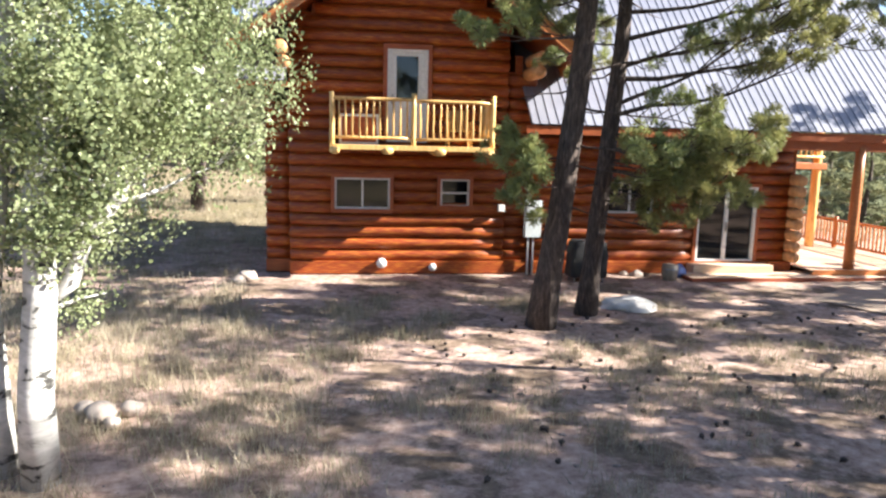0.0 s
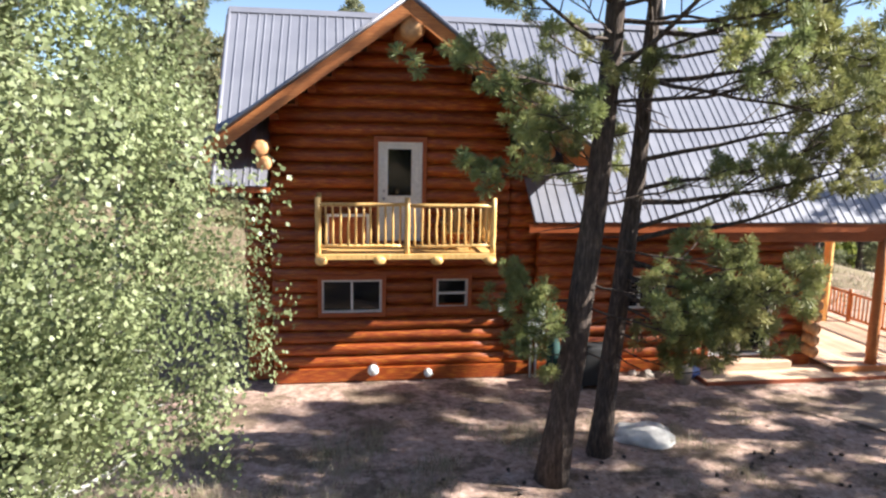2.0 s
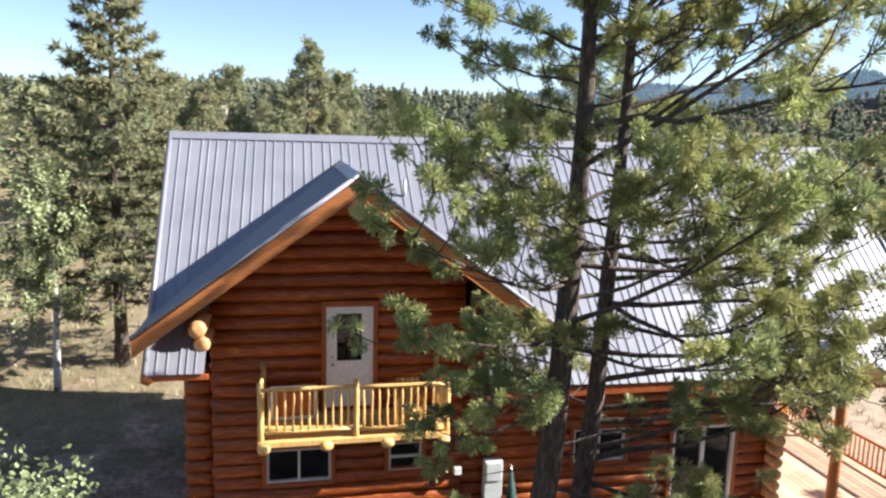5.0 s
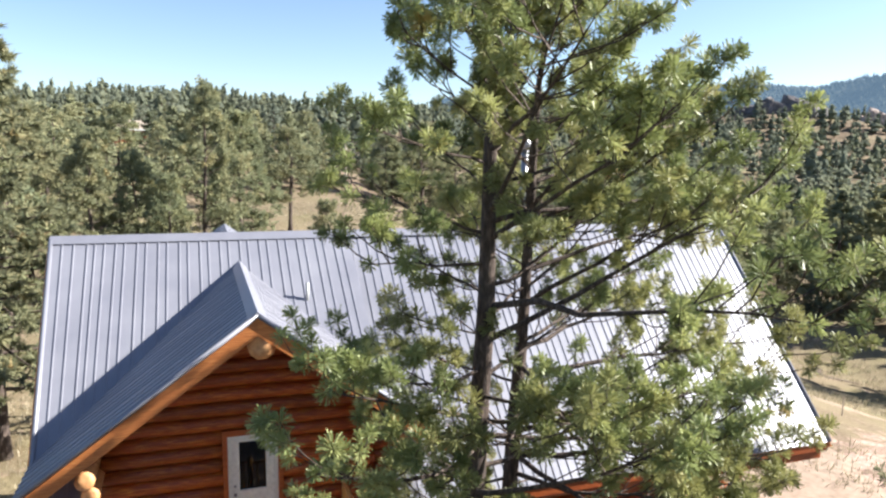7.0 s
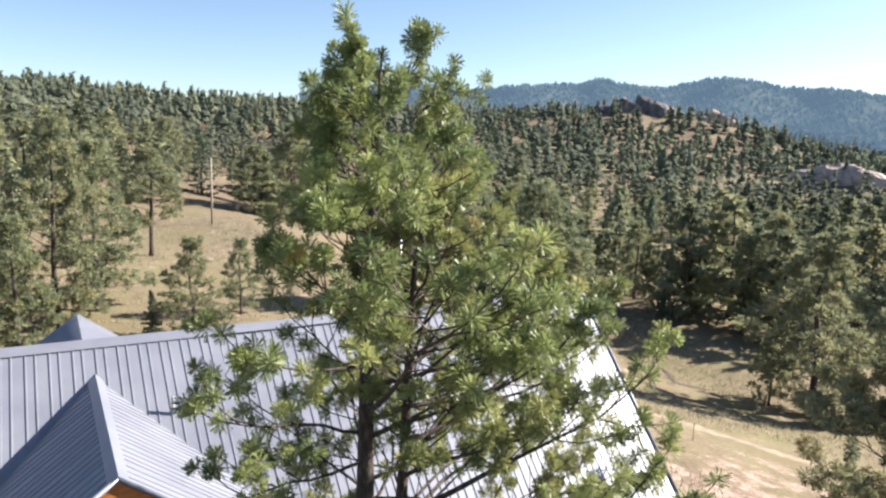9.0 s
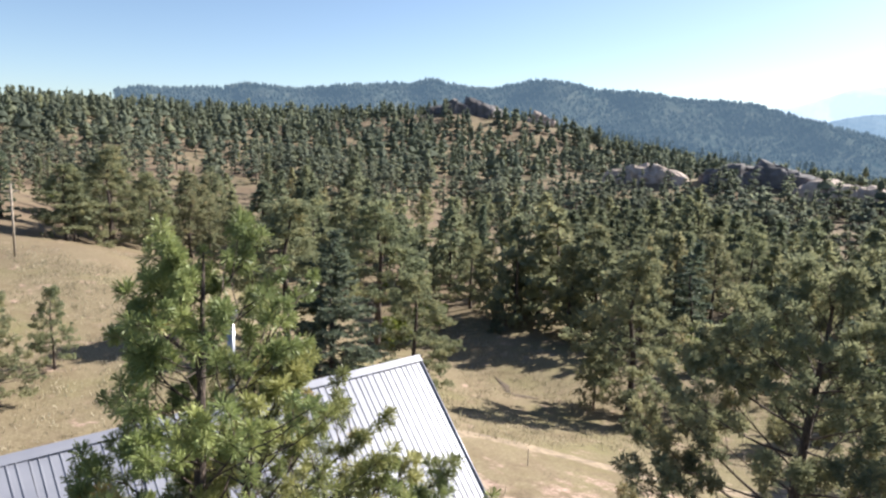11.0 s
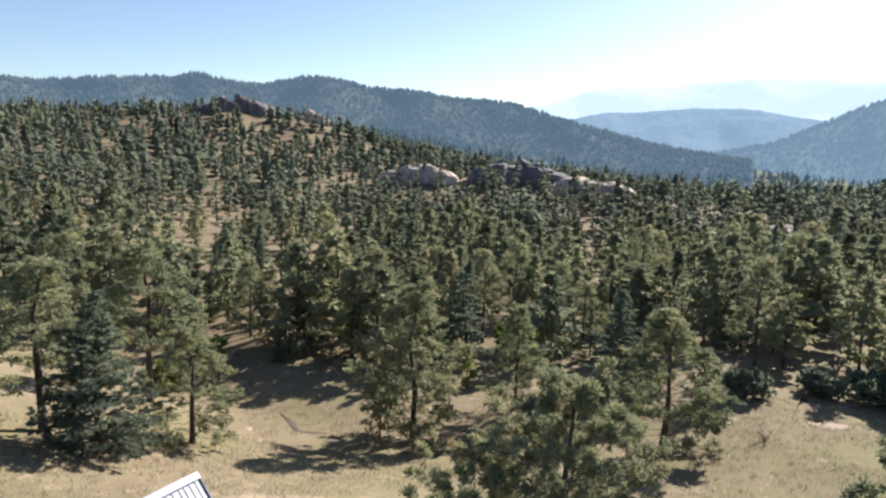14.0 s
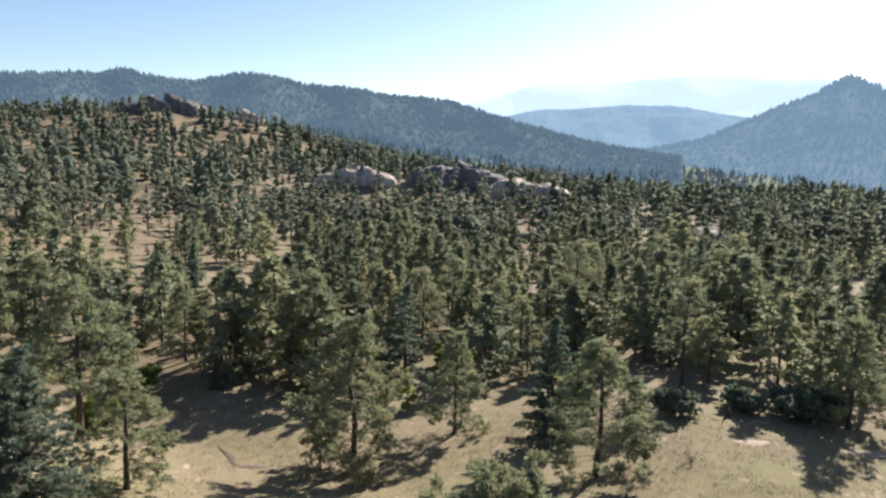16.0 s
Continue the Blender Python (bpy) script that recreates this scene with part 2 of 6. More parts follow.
M_LEAF = leaf_mat("aspen_leaves", [(0.0, (0.10, 0.135, 0.06)), (0.5, (0.26, 0.31, 0.155)), (0.85, (0.36, 0.405, 0.235)), (1.0, (0.45, 0.455, 0.23))], 0.40, 0.38, 0.8)
M_SHRUB = leaf_mat("shrub_leaves", [(0.0, (0.10, 0.14, 0.035)), (0.6, (0.20, 0.25, 0.065)), (1.0, (0.31, 0.33, 0.09))], 0.7, 0.3)
M_GRASS = leaf_mat("dry_grass", [(0.0, (0.20, 0.19, 0.10)), (0.4, (0.35, 0.315, 0.22)), (0.8, (0.49, 0.44, 0.32)), (1.0, (0.23, 0.245, 0.14))], 0.8, 0.25, 0.5)


def b_ground(nt, n, l, p):
    geo = nt.nodes.new("ShaderNodeNewGeometry")
    big = noise_fac(nt, 0.09, 5, 0.6)
    med = noise_fac(nt, 0.55, 6, 0.65)
    fine = noise_fac(nt, 6.0, 6, 0.7)
    soil = ramp(nt, fine, [(0.3, (0.20, 0.126, 0.101)), (0.5, (0.395, 0.275, 0.226)), (0.7, (0.57, 0.43, 0.36))])
    grass = ramp(nt, fine, [(0.28, (0.12, 0.094, 0.057)), (0.5, (0.203, 0.163, 0.104)), (0.72, (0.29, 0.238, 0.155))])
    green = ramp(nt, fine, [(0.3, (0.10, 0.09, 0.04)), (0.7, (0.22, 0.205, 0.095))])
    tuss = noise_fac(nt, 1.3, 5, 0.7)
    grass = mix(nt, grass, (0.15, 0.118, 0.062), ramp(nt, tuss, [(0.52, (0, 0, 0)), (0.7, (0.6, 0.6, 0.6))]))
    grass = mix(nt, grass, green, ramp(nt, big, [(0.48, (0, 0, 0)), (0.66, (0.7, 0.7, 0.7))]))
    grass = mix(nt, grass, (0.165, 0.125, 0.078), ramp(nt, noise_fac(nt, 0.22, 6, 0.7), [(0.5, (0, 0, 0)), (0.62, (0.65, 0.65, 0.65))]))
    duff = ramp(nt, fine, [(0.3, (0.075, 0.054, 0.038)), (0.7, (0.22, 0.16, 0.11))])
    # bare soil round the house and across the yard, grass further out
    yard = nt.nodes.new("ShaderNodeMapRange")
    flat = nt.nodes.new("ShaderNodeVectorMath")
    flat.operation = "MULTIPLY"
    flat.inputs[1].default_value = (0.75, 1, 0)
    l.new(geo.outputs["Position"], flat.inputs[0])
    fc = nt.nodes.new("ShaderNodeVectorMath")
    fc.operation = "DISTANCE"
    fc.inputs[1].default_value = (7.5, 11, 0)
    l.new(flat.outputs[0], fc.inputs[0])
    l.new(fc.outputs["Value"], yard.inputs[0])
    yard.inputs[1].default_value = 7
    yard.inputs[2].default_value = 22
    yard.inputs[3].default_value = 0.34
    yard.inputs[4].default_value = -0.07
    ad = nt.nodes.new("ShaderNodeMath")
    ad.operation = "ADD"
    l.new(med, ad.inputs[0])
    l.new(yard.outputs[0], ad.inputs[1])
    c = mix(nt, grass, soil, ramp(nt, ad.outputs[0], [(0.52, (0, 0, 0)), (0.66, (1, 1, 1))]))
    # ragged drifts of fallen needles, darkened to stand in for dappled tree shade too
    litter_shade = noise_fac(nt, 0.85, 7, 0.72)
    near = nt.nodes.new("ShaderNodeMapRange")
    l.new(fc.outputs["Value"], near.inputs[0])
    near.inputs[1].default_value = 10
    near.inputs[2].default_value = 26
    near.inputs[3].default_value = 0.85
    near.inputs[4].default_value = 0.22
    lit = nt.nodes.new("ShaderNodeMath")
    lit.operation = "MULTIPLY"
    l.new(ramp(nt, litter_shade, [(0.48, (0, 0, 0)), (0.56, (1, 1, 1))]), lit.inputs[0])
    l.new(near.outputs[0], lit.inputs[1])
    c = mix(nt, c, duff, lit.outputs[0])
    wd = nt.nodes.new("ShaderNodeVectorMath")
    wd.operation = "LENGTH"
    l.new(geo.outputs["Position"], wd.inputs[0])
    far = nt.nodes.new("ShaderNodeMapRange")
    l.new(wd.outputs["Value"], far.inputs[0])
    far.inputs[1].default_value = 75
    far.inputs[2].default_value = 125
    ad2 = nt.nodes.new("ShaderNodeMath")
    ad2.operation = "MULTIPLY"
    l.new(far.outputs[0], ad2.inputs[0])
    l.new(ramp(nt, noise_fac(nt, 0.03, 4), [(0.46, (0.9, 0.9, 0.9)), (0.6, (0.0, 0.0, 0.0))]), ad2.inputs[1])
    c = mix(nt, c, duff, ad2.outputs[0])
    # wooded country in the distance
    wr = nt.nodes.new("ShaderNodeMapRange")
    l.new(wd.outputs["Value"], wr.inputs[0])
    wr.inputs[1].default_value = 640
    wr.inputs[2].default_value = 900
    canopy = ramp(nt, noise_fac(nt, 0.05, 8, 0.75), [(0.36, (0.035, 0.05, 0.03)), (0.56, (0.08, 0.095, 0.05)), (0.72, (0.14, 0.13, 0.075))])
    c = mix(nt, c, canopy, wr.outputs[0])
    l.new(c, p.inputs["Base Color"])
    p.inputs["Roughness"].default_value = 0.95
    p.inputs["Specular IOR Level"].default_value = 0.15
    bump(nt, p, fine, 0.5, 0.05)


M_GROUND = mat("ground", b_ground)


def b_track(nt, n, l, p):
    g = noise_fac(nt, 2.5, 6, 0.65)
    l.new(ramp(nt, g, [(0.3, (0.22, 0.16, 0.115)), (0.5, (0.31, 0.23, 0.172)), (0.72, (0.38, 0.29, 0.225))]), p.inputs["Base Color"])
    p.inputs["Roughness"].default_value = 0.95
    bump(nt, p, g, 0.4, 0.03)


M_TRACK = mat("pink_gravel", b_track)
M_PEBBLE = plain("granite_grit", (0.26, 0.20, 0.17), 0.9, 0, 0.6, 3.0, 0.2)
M_BANK = plain("eroded_soil", (0.085, 0.06, 0.042), 0.95, 0, 0.5, 1.2, 0.5)
M_RUT = plain("trodden_soil", (0.245, 0.185, 0.125), 0.95, 0, 0.4, 1.6, 0.3)


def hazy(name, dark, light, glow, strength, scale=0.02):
    """Distant wooded ranges; haze from miles of air is put into colour and glow."""
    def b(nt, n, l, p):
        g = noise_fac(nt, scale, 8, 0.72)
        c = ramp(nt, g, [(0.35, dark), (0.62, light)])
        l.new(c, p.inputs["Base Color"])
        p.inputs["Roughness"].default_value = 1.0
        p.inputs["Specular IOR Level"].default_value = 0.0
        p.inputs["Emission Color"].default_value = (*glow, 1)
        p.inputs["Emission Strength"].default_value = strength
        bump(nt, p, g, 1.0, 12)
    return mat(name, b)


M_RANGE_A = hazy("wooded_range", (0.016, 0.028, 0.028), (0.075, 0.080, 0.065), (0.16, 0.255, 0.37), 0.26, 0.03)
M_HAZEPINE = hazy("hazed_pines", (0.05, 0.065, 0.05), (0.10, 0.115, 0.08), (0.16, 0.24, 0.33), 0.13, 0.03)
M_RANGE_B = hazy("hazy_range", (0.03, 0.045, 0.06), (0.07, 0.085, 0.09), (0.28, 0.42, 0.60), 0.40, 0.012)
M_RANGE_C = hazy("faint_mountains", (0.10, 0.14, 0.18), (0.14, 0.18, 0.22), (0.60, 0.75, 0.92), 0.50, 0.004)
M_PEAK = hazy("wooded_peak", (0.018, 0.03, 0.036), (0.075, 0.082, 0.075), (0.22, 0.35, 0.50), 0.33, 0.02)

# ---------------------------------------------------------------- ground
def build_ground():
    rings = [0.0]
    r = 0.6
    while r < 4700:
        rings.append(r)
        r *= 1.045
    rings = np.array(rings)
    seg = 320
    th = np.arange(seg) * 2 * np.pi / seg
    X = 3 + rings[:, None] * np.cos(th)
    Y = 12 + rings[:, None] * np.sin(th)
    Z = height(X, Y)
    flat = np.array([[noise.noise((x * 0.35, y * 0.35, 3.1)) * 0.10 + noise.noise((x * 0.06, y * 0.06, 1.7)) * 0.5 for x, y in zip(a, b)] for a, b in zip(X, Y)])
    d = np.hypot(X - 5, (Y - 17) * 1.1)
    Z = Z + flat * smooth((d - 5) / 25) * np.minimum(1 + rings[:, None] / 90, 6)
    n = len(rings)
    i = np.arange(n - 1)[:, None] * seg
    j = np.arange(seg)[None]
    F = np.stack([i + j, i + seg + j, i + seg + (j + 1) % seg, i + (j + 1) % seg], -1).reshape(-1, 4)
    V = np.stack([X, Y, Z], -1).reshape(-1, 3)
    ob = new("ground", mesh_np("ground", V, F, [M_GROUND]))
    tagged(ob, "dry straw-coloured meadow and pinkish gravel soil", "ground", kind="structure")
    return ob


GROUND = build_ground()


def ribbon(name, pts, widths, label, lift=0.035, material=None):
    pts = np.array(pts, float)
    t = np.linspace(0, len(pts) - 1, 60)
    k = np.arange(len(pts))
    c = np.stack([np.interp(t, k, pts[:, 0]), np.interp(t, k, pts[:, 1])], 1)
    for _ in range(6):
        c[1:-1] = (c[:-2] + c[2:] + 2 * c[1:-1]) / 4
    w = np.interp(t, k, widths)
    d = np.gradient(c, axis=0)
    d /= np.linalg.norm(d, axis=1)[:, None]
    nrm = np.stack([-d[:, 1], d[:, 0]], 1)
    cols = 7
    s = np.linspace(-1, 1, cols)
    V = []
    for a in range(60):
        for b in range(cols):
            ww = w[a] / 2 * (1 + 0.25 * noise.noise((a * 0.35, s[b] * 3, 5)))
            x, y = c[a] + nrm[a] * s[b] * ww
            z = ground_z(x, y) + lift - 0.10 * abs(s[b]) ** 4
            V.append((x, y, z))
    i = np.arange(59)[:, None] * cols
    j = np.arange(cols - 1)[None]
    F = np.stack([i + j, i + j + 1, i + cols + j + 1, i + cols + j], -1).reshape(-1, 4)
    ob = new(name, mesh_np(name, V, F, [material or M_TRACK]))
    return tagged(ob, label, "road", kind="structure")


def ground_z(x, y):
    """Height of the built ground sheet."""
    hit, loc, _, _ = GROUND.ray_cast((x, y, 400), (0, 0, -1))
    return loc.z if hit else float(height(x, y))


def far_range(name, profile, radius, depth, base, material, label, seed, rough, drop=60):
    """A range of hills: crest heights (degrees seen from the house) at compass angles, with slopes before and behind it."""
    az = np.radians(np.array([p[0] for p in profile], float))
    el = np.array([p[1] for p in profile], float)
    m, rows = 320, 34
    a = np.linspace(az[0], az[-1], m)
    e = np.interp(a, az, el)
    k = np.hanning(9)
    e = np.convolve(np.pad(e, 4, mode="edge"), k / k.sum(), "valid")
    V = []
    for r in range(rows):
        f = r / (rows - 8)
        for i in range(m):
            R = radius - depth * (1 - f)
            top = 18 + radius * math.tan(radians(e[i]))
            s = float(smooth(np.array(min(f, 1.0)))) if f <= 1 else max(0, 1 - (f - 1) * 3)
            z = base + (top - base) * s
            q = noise.fractal((a[i] * radius / 260, R / 260, seed), 1.0, 2.0, 6) * rough * (0.35 + 0.65 * s)
            tr = noise.noise((a[i] * radius / 11, R / 11, seed + 3)) * rough * 0.16
            R2 = R + noise.noise((a[i] * 14, f * 3, seed)) * depth * 0.15
            V.append((R2 * math.sin(a[i]), R2 * math.cos(a[i]), z + q * (0.2 + 0.8 * min(1.0, abs(1 - f) * 5)) + tr))
    i = np.arange(rows - 1)[:, None] * m
    j = np.arange(m - 1)[None]
    F = np.stack([i + j, i + j + 1, i + m + j + 1, i + m + j], -1).reshape(-1, 4)
    ob = new(name, mesh_np(name, V, F, [material], flat=False))
    return tagged(ob, label, "hills", kind="structure")


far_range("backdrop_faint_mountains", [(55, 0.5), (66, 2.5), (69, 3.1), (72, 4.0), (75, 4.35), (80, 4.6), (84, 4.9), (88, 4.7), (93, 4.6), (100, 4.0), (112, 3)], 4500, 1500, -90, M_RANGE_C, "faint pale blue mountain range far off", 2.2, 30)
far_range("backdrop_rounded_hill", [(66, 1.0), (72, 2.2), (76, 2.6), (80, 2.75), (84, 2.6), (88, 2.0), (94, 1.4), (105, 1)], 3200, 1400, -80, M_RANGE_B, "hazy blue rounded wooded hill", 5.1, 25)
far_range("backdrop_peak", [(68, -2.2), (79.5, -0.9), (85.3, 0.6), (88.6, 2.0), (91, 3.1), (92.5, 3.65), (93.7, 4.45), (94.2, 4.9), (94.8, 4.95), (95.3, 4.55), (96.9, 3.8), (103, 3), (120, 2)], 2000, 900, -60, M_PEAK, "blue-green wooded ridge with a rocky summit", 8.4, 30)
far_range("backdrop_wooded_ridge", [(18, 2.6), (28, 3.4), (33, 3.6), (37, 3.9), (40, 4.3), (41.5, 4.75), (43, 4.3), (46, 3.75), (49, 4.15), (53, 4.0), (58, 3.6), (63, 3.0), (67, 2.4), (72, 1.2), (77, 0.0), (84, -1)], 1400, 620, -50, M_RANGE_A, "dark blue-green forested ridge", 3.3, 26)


def range_trees(ob, n, tall, seed, name, label):
    """Small pointed trees standing all over a range, thickest along its crest."""
    rg = np.random.default_rng(seed)
    V = np.array([v.co[:] for v in ob.data.vertices])
    m, rows = 320, 34
    i = rg.integers(4, rows - 7, n)
    top = rg.uniform(size=n) < 0.22
    i[top] = rg.integers(rows - 11, rows - 7, top.sum())
    j = rg.integers(0, m - 2, n)
    a, b = rg.uniform(0, 1, (2, n, 1))
    P = V[i * m + j] * (1 - a) * (1 - b) + V[i * m + j + 1] * a * (1 - b) + V[(i + 1) * m + j] * (1 - a) * b + V[(i + 1) * m + j + 1] * a * b
    h = tall * rg.uniform(0.45, 1.15, (n, 1))
    turn = rg.uniform(0, 6.28, (n, 1)) + np.arange(4) * math.pi / 2
    r = (h * rg.uniform(0.22, 0.34, (n, 1)) * rg.uniform(0.7, 1.3, (n, 4)))
    low = np.stack([P[:, :1] + r * np.cos(turn), P[:, 1:2] + r * np.sin(turn), P[:, 2:] + h * 0.3 * rg.uniform(0.6, 1.4, (n, 4))], -1)
    up = P + np.concatenate([rg.normal(0, 0.4, (n, 2)), h], 1)
    foot = P - [0, 0, 1.0]
    W = np.concatenate([low, up[:, None], foot[:, None]], 1).reshape(-1, 3)
    k = np.array([(0, 1, 4), (1, 2, 4), (2, 3, 4), (3, 0, 4), (1, 0, 5), (2, 1, 5), (3, 2, 5), (0, 3, 5)])
    F = (np.arange(n)[:, None, None] * 6 + k).reshape(-1, 3)
    return tagged(new(name, mesh_np(name, W, F, [ob.data.materials[0]])), label, "forest", kind="stuff")


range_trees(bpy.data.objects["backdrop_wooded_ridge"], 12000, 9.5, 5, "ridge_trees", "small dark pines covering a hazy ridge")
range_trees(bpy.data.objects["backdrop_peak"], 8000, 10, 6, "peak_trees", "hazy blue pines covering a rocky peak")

# ---------------------------------------------------------------- house
HX0, HX1 = -4.27, 9.75          # outer walls of the log house
WX0, WX1 = -3.67, 2.1           # front wing
WY = 17.1                       # front wall of the wing
RY = 17.15                      # front wall right of the wing
RIDGE_Y, RIDGE_Z = 21.8, 8.98
GX, GZ = -0.8, 8.36             # ridge of the wing
GS = 0.735                      # slope of the wing's roof
FY = 15.5                       # front edge of the wing's roof
GH = 4.03                       # half span of the wing's roof
PITCH = 0.295

house = new("log_house")
house.location = (0, 0, 0)
tagged(house, "red-stained log house with a grey ribbed metal roof", "house")


def log_mesh(length, r, ends=True, seed=0):
    """A round log along x, starting at 0, with softly rounded ends."""
    rng = np.random.default_rng(seed)
    n = max(3, int(length / 0.9) + 2)
    xs = np.linspace(0, length, n)
    pts = [(0.0, 0.6)] + [(x, 1.0) for x in xs[1:-1]] + [(length, 0.6)]
    pts.insert(1, (min(0.035, length * 0.2), 1.0))
    pts.insert(-1, (max(length - 0.035, length * 0.8), 1.0))
    P = [(x, rng.normal(0, 0.006), rng.normal(0, 0.006)) for x, _ in pts]
    R = [r * f * (1 + rng.normal(0, 0.015)) for _, f in pts]
    V, F = tube(P, R, 10, 0.012, rng)
    return V, F


def log(x0, x1, y, z, parent, r=PITCH * 0.55, seed=0):
    V, F = log_mesh(x1 - x0, r, seed=seed)
    V = V * [1, 0.95, 1.0] + [x0, y + 0.025, z]
    return part("log", mesh_np("log", V, F, [M_LOG]), M_LOG, parent)


def log_wall(name, x0, x1, y, z0, z1, holes, top=None, proud=(0, 0)):
    """Courses of round logs on a dark core; holes are (x0, x1, z0, z1)."""
    core = bmesh.new()
    xs = sorted({x0, x1, *[h[0] for h in holes], *[h[1] for h in holes]})
    zs = sorted({z0, z1, *[h[2] for h in holes], *[h[3] for h in holes]})
    for a, b in zip(xs, xs[1:]):
        for c, d in zip(zs, zs[1:]):
            mx, mz = (a + b) / 2, (c + d) / 2
            if any(h[0] < mx < h[1] and h[2] < mz < h[3] for h in holes):
                continue
            if top:
                # cut the slab to the roof line
                steps = max(1, int((b - a) / 0.25))
                for s in range(steps):
                    p, q = a + (b - a) * s / steps, a + (b - a) * (s + 1) / steps
                    t = min(top(p), top(q))
                    if c < t:
                        box(p, q, y + 0.06, y + 0.22, c, min(d, t + 0.12), bm=core)
            else:
                box(a, b, y + 0.06, y + 0.22, c, d, bm=core)
    wall = part(name, core, M_LOG, house)
    z = z0 + PITCH / 2
    k = 0
    while z < z1:
        lo, hi = x0 - proud[0], x1 + proud[1]
        if top:
            while lo < hi and top(lo) < z + 0.02:
                lo += 0.05
            while hi > lo and top(hi) < z + 0.02:
                hi -= 0.05
        spans = [(lo, hi)]
        for h in holes:
            if h[2] - 0.05 < z < h[3] + 0.05:
                nxt = []
                for a, b in spans:
                    if h[0] > a:
                        nxt.append((a, min(b, h[0])))
                    if h[1] < b:
                        nxt.append((max(a, h[1]), b))
                spans = [s for s in nxt if s[1] - s[0] > 0.03]
        for a, b in spans:
            if b - a > 0.2:
                k += 1
                log(a, b, y + 0.06, z, wall, seed=int(z * 100) + k)
        z += PITCH
    return wall


def gable_top(x):
    return GZ - 0.28 - GS * abs(x - GX)


DOOR = (-1.32, -0.33, 3.30, 5.52)
WIN1 = (-2.58, -1.22, 1.64, 2.41)
WIN2 = (0.04, 0.78, 1.72, 2.41)
WIN3 = (4.40, 5.70, 1.60, 2.42)
SLIDE = (6.95, 8.62, 0.32, 2.34)

wing = log_wall("wing_wall", WX0, 1.70, WY, 0.33, 8.1, [DOOR, WIN1, WIN2], gable_top)
right = log_wall("front_wall", 2.46, HX1 - 0.15, RY, 0.33, 3.72, [WIN3, SLIDE])
log_wall("recess_wall", 1.66, 2.46, WY + 0.17, 0.33, 5.1, [])
log_wall("left_front_wall", HX0, WX0 + 0.02, WY + 0.35, 0.33, 4.2, [])

# sill boards
part("sill_board", box(WX0, 1.72, WY - 0.10, WY + 0.2, 0.02, 0.34, 0.015), M_LOG, house)
part("sill_board", box(1.74, 2.44, WY + 0.05, WY + 0.3, 0.02, 0.34, 0.015), M_LOG, house)
part("sill_board", box(2.46, HX1, RY - 0.10, RY + 0.2, 0.02, 0.34, 0.015), M_LOG, house)
part("sill_board", box(HX0, WX0, WY + 0.25, WY + 0.5, 0.02, 0.34, 0.015), M_TRIM, house)


def round_post(name, p, q, r0, r1, material, parent, n=10, wob=0.03, label="", seed=1):
    rng = np.random.default_rng(seed)
    m = 5
    pts = np.linspace(p, q, m) + rng.normal(0, 0.0035, (m, 3))
    V, F = tube(pts, np.linspace(r0, r1, m), n, wob, rng)
    return part(name, mesh_np(name, V, F, [material]), material, parent, label)


# side and rear walls: plain log courses hidden from the yard
for nm, a in (("side_wall", (HX0, HX0 + 0.2, WY + 0.5, 24.5, 0, 5.0)), ("side_wall", (HX1 - 0.2, HX1, RY + 0.1, 24.5, 0, 4.2)), ("rear_wall", (HX0, HX1, 24.3, 24.5, 0, 5.4)),
              ("wing_side_wall", (WX0 + 0.02, WX0 + 0.18, WY + 0.2, 21, 0.2, 5.5)), ("wing_side_wall", (WX1 - 0.2, WX1 - 0.02, WY + 0.2, 21, 0.2, 5.5))):
    part(nm, box(*a), M_LOG, house)
for nm, x in (("gable_wall", HX0), ("gable_wall", HX1 - 0.2)):
    bm = bmesh.new()
    vs = [bm.verts.new((x + dx, y, z)) for dx in (0, 0.2) for y, z in ((WY + 0.6, 3.9), (24.4, 5.0), (RIDGE_Y, RIDGE_Z - 0.4))]
    bm.faces.new(vs[:3])
    bm.faces.new(vs[3:][::-1])
    for i in range(3):
        bm.faces.new((vs[i], vs[(i + 1) % 3], vs[3 + (i + 1) % 3], vs[3 + i]))
    part(nm, bm, M_LOG, house)
# a room behind the panes for depth, its dimness put into a near-black colour
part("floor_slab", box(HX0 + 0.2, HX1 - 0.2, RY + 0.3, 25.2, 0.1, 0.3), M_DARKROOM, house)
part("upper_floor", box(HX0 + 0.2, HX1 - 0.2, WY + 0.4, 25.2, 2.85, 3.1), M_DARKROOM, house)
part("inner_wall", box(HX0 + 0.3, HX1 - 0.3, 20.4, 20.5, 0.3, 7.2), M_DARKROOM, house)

# log ends that show at the corners
rngc = random.Random(4)


def log_end(x, y0, y1, z, r, parent, seed):
    V, F = log_mesh(y1 - y0, r, seed=seed)
    V = np.stack([V[:, 1] + x, V[:, 0] + y0, V[:, 2] + z], 1)
    ob = part("log_end", mesh_np("log_end", V, F, [M_LOGEND]), M_LOGEND, parent, "sunlit cut log end")
    return ob


z = 0.33 + PITCH / 2
k = 0
while z < 2.7:
    log_end(HX1 - 0.12, RY - 0.42 - rngc.uniform(0, 0.06), RY + 0.2, z, PITCH * 0.5, right, 200 + k)
    z += PITCH
    k += 1
for x in (WX0 - 0.12, WX1 + 0.2):
    for z, r, o in ((5.36, 0.17, 1.0), (5.04, 0.16, 0.9)):
        log_end(x + (0.0 if z > 5.2 else (0.06 if x < 0 else -0.06)), WY - o, WY + 0.2, z, r, wing, int(z * 100))
log_end(GX + 0.05, FY + 0.02, WY + 0.3, GZ - 0.58, 0.25, wing, 77)


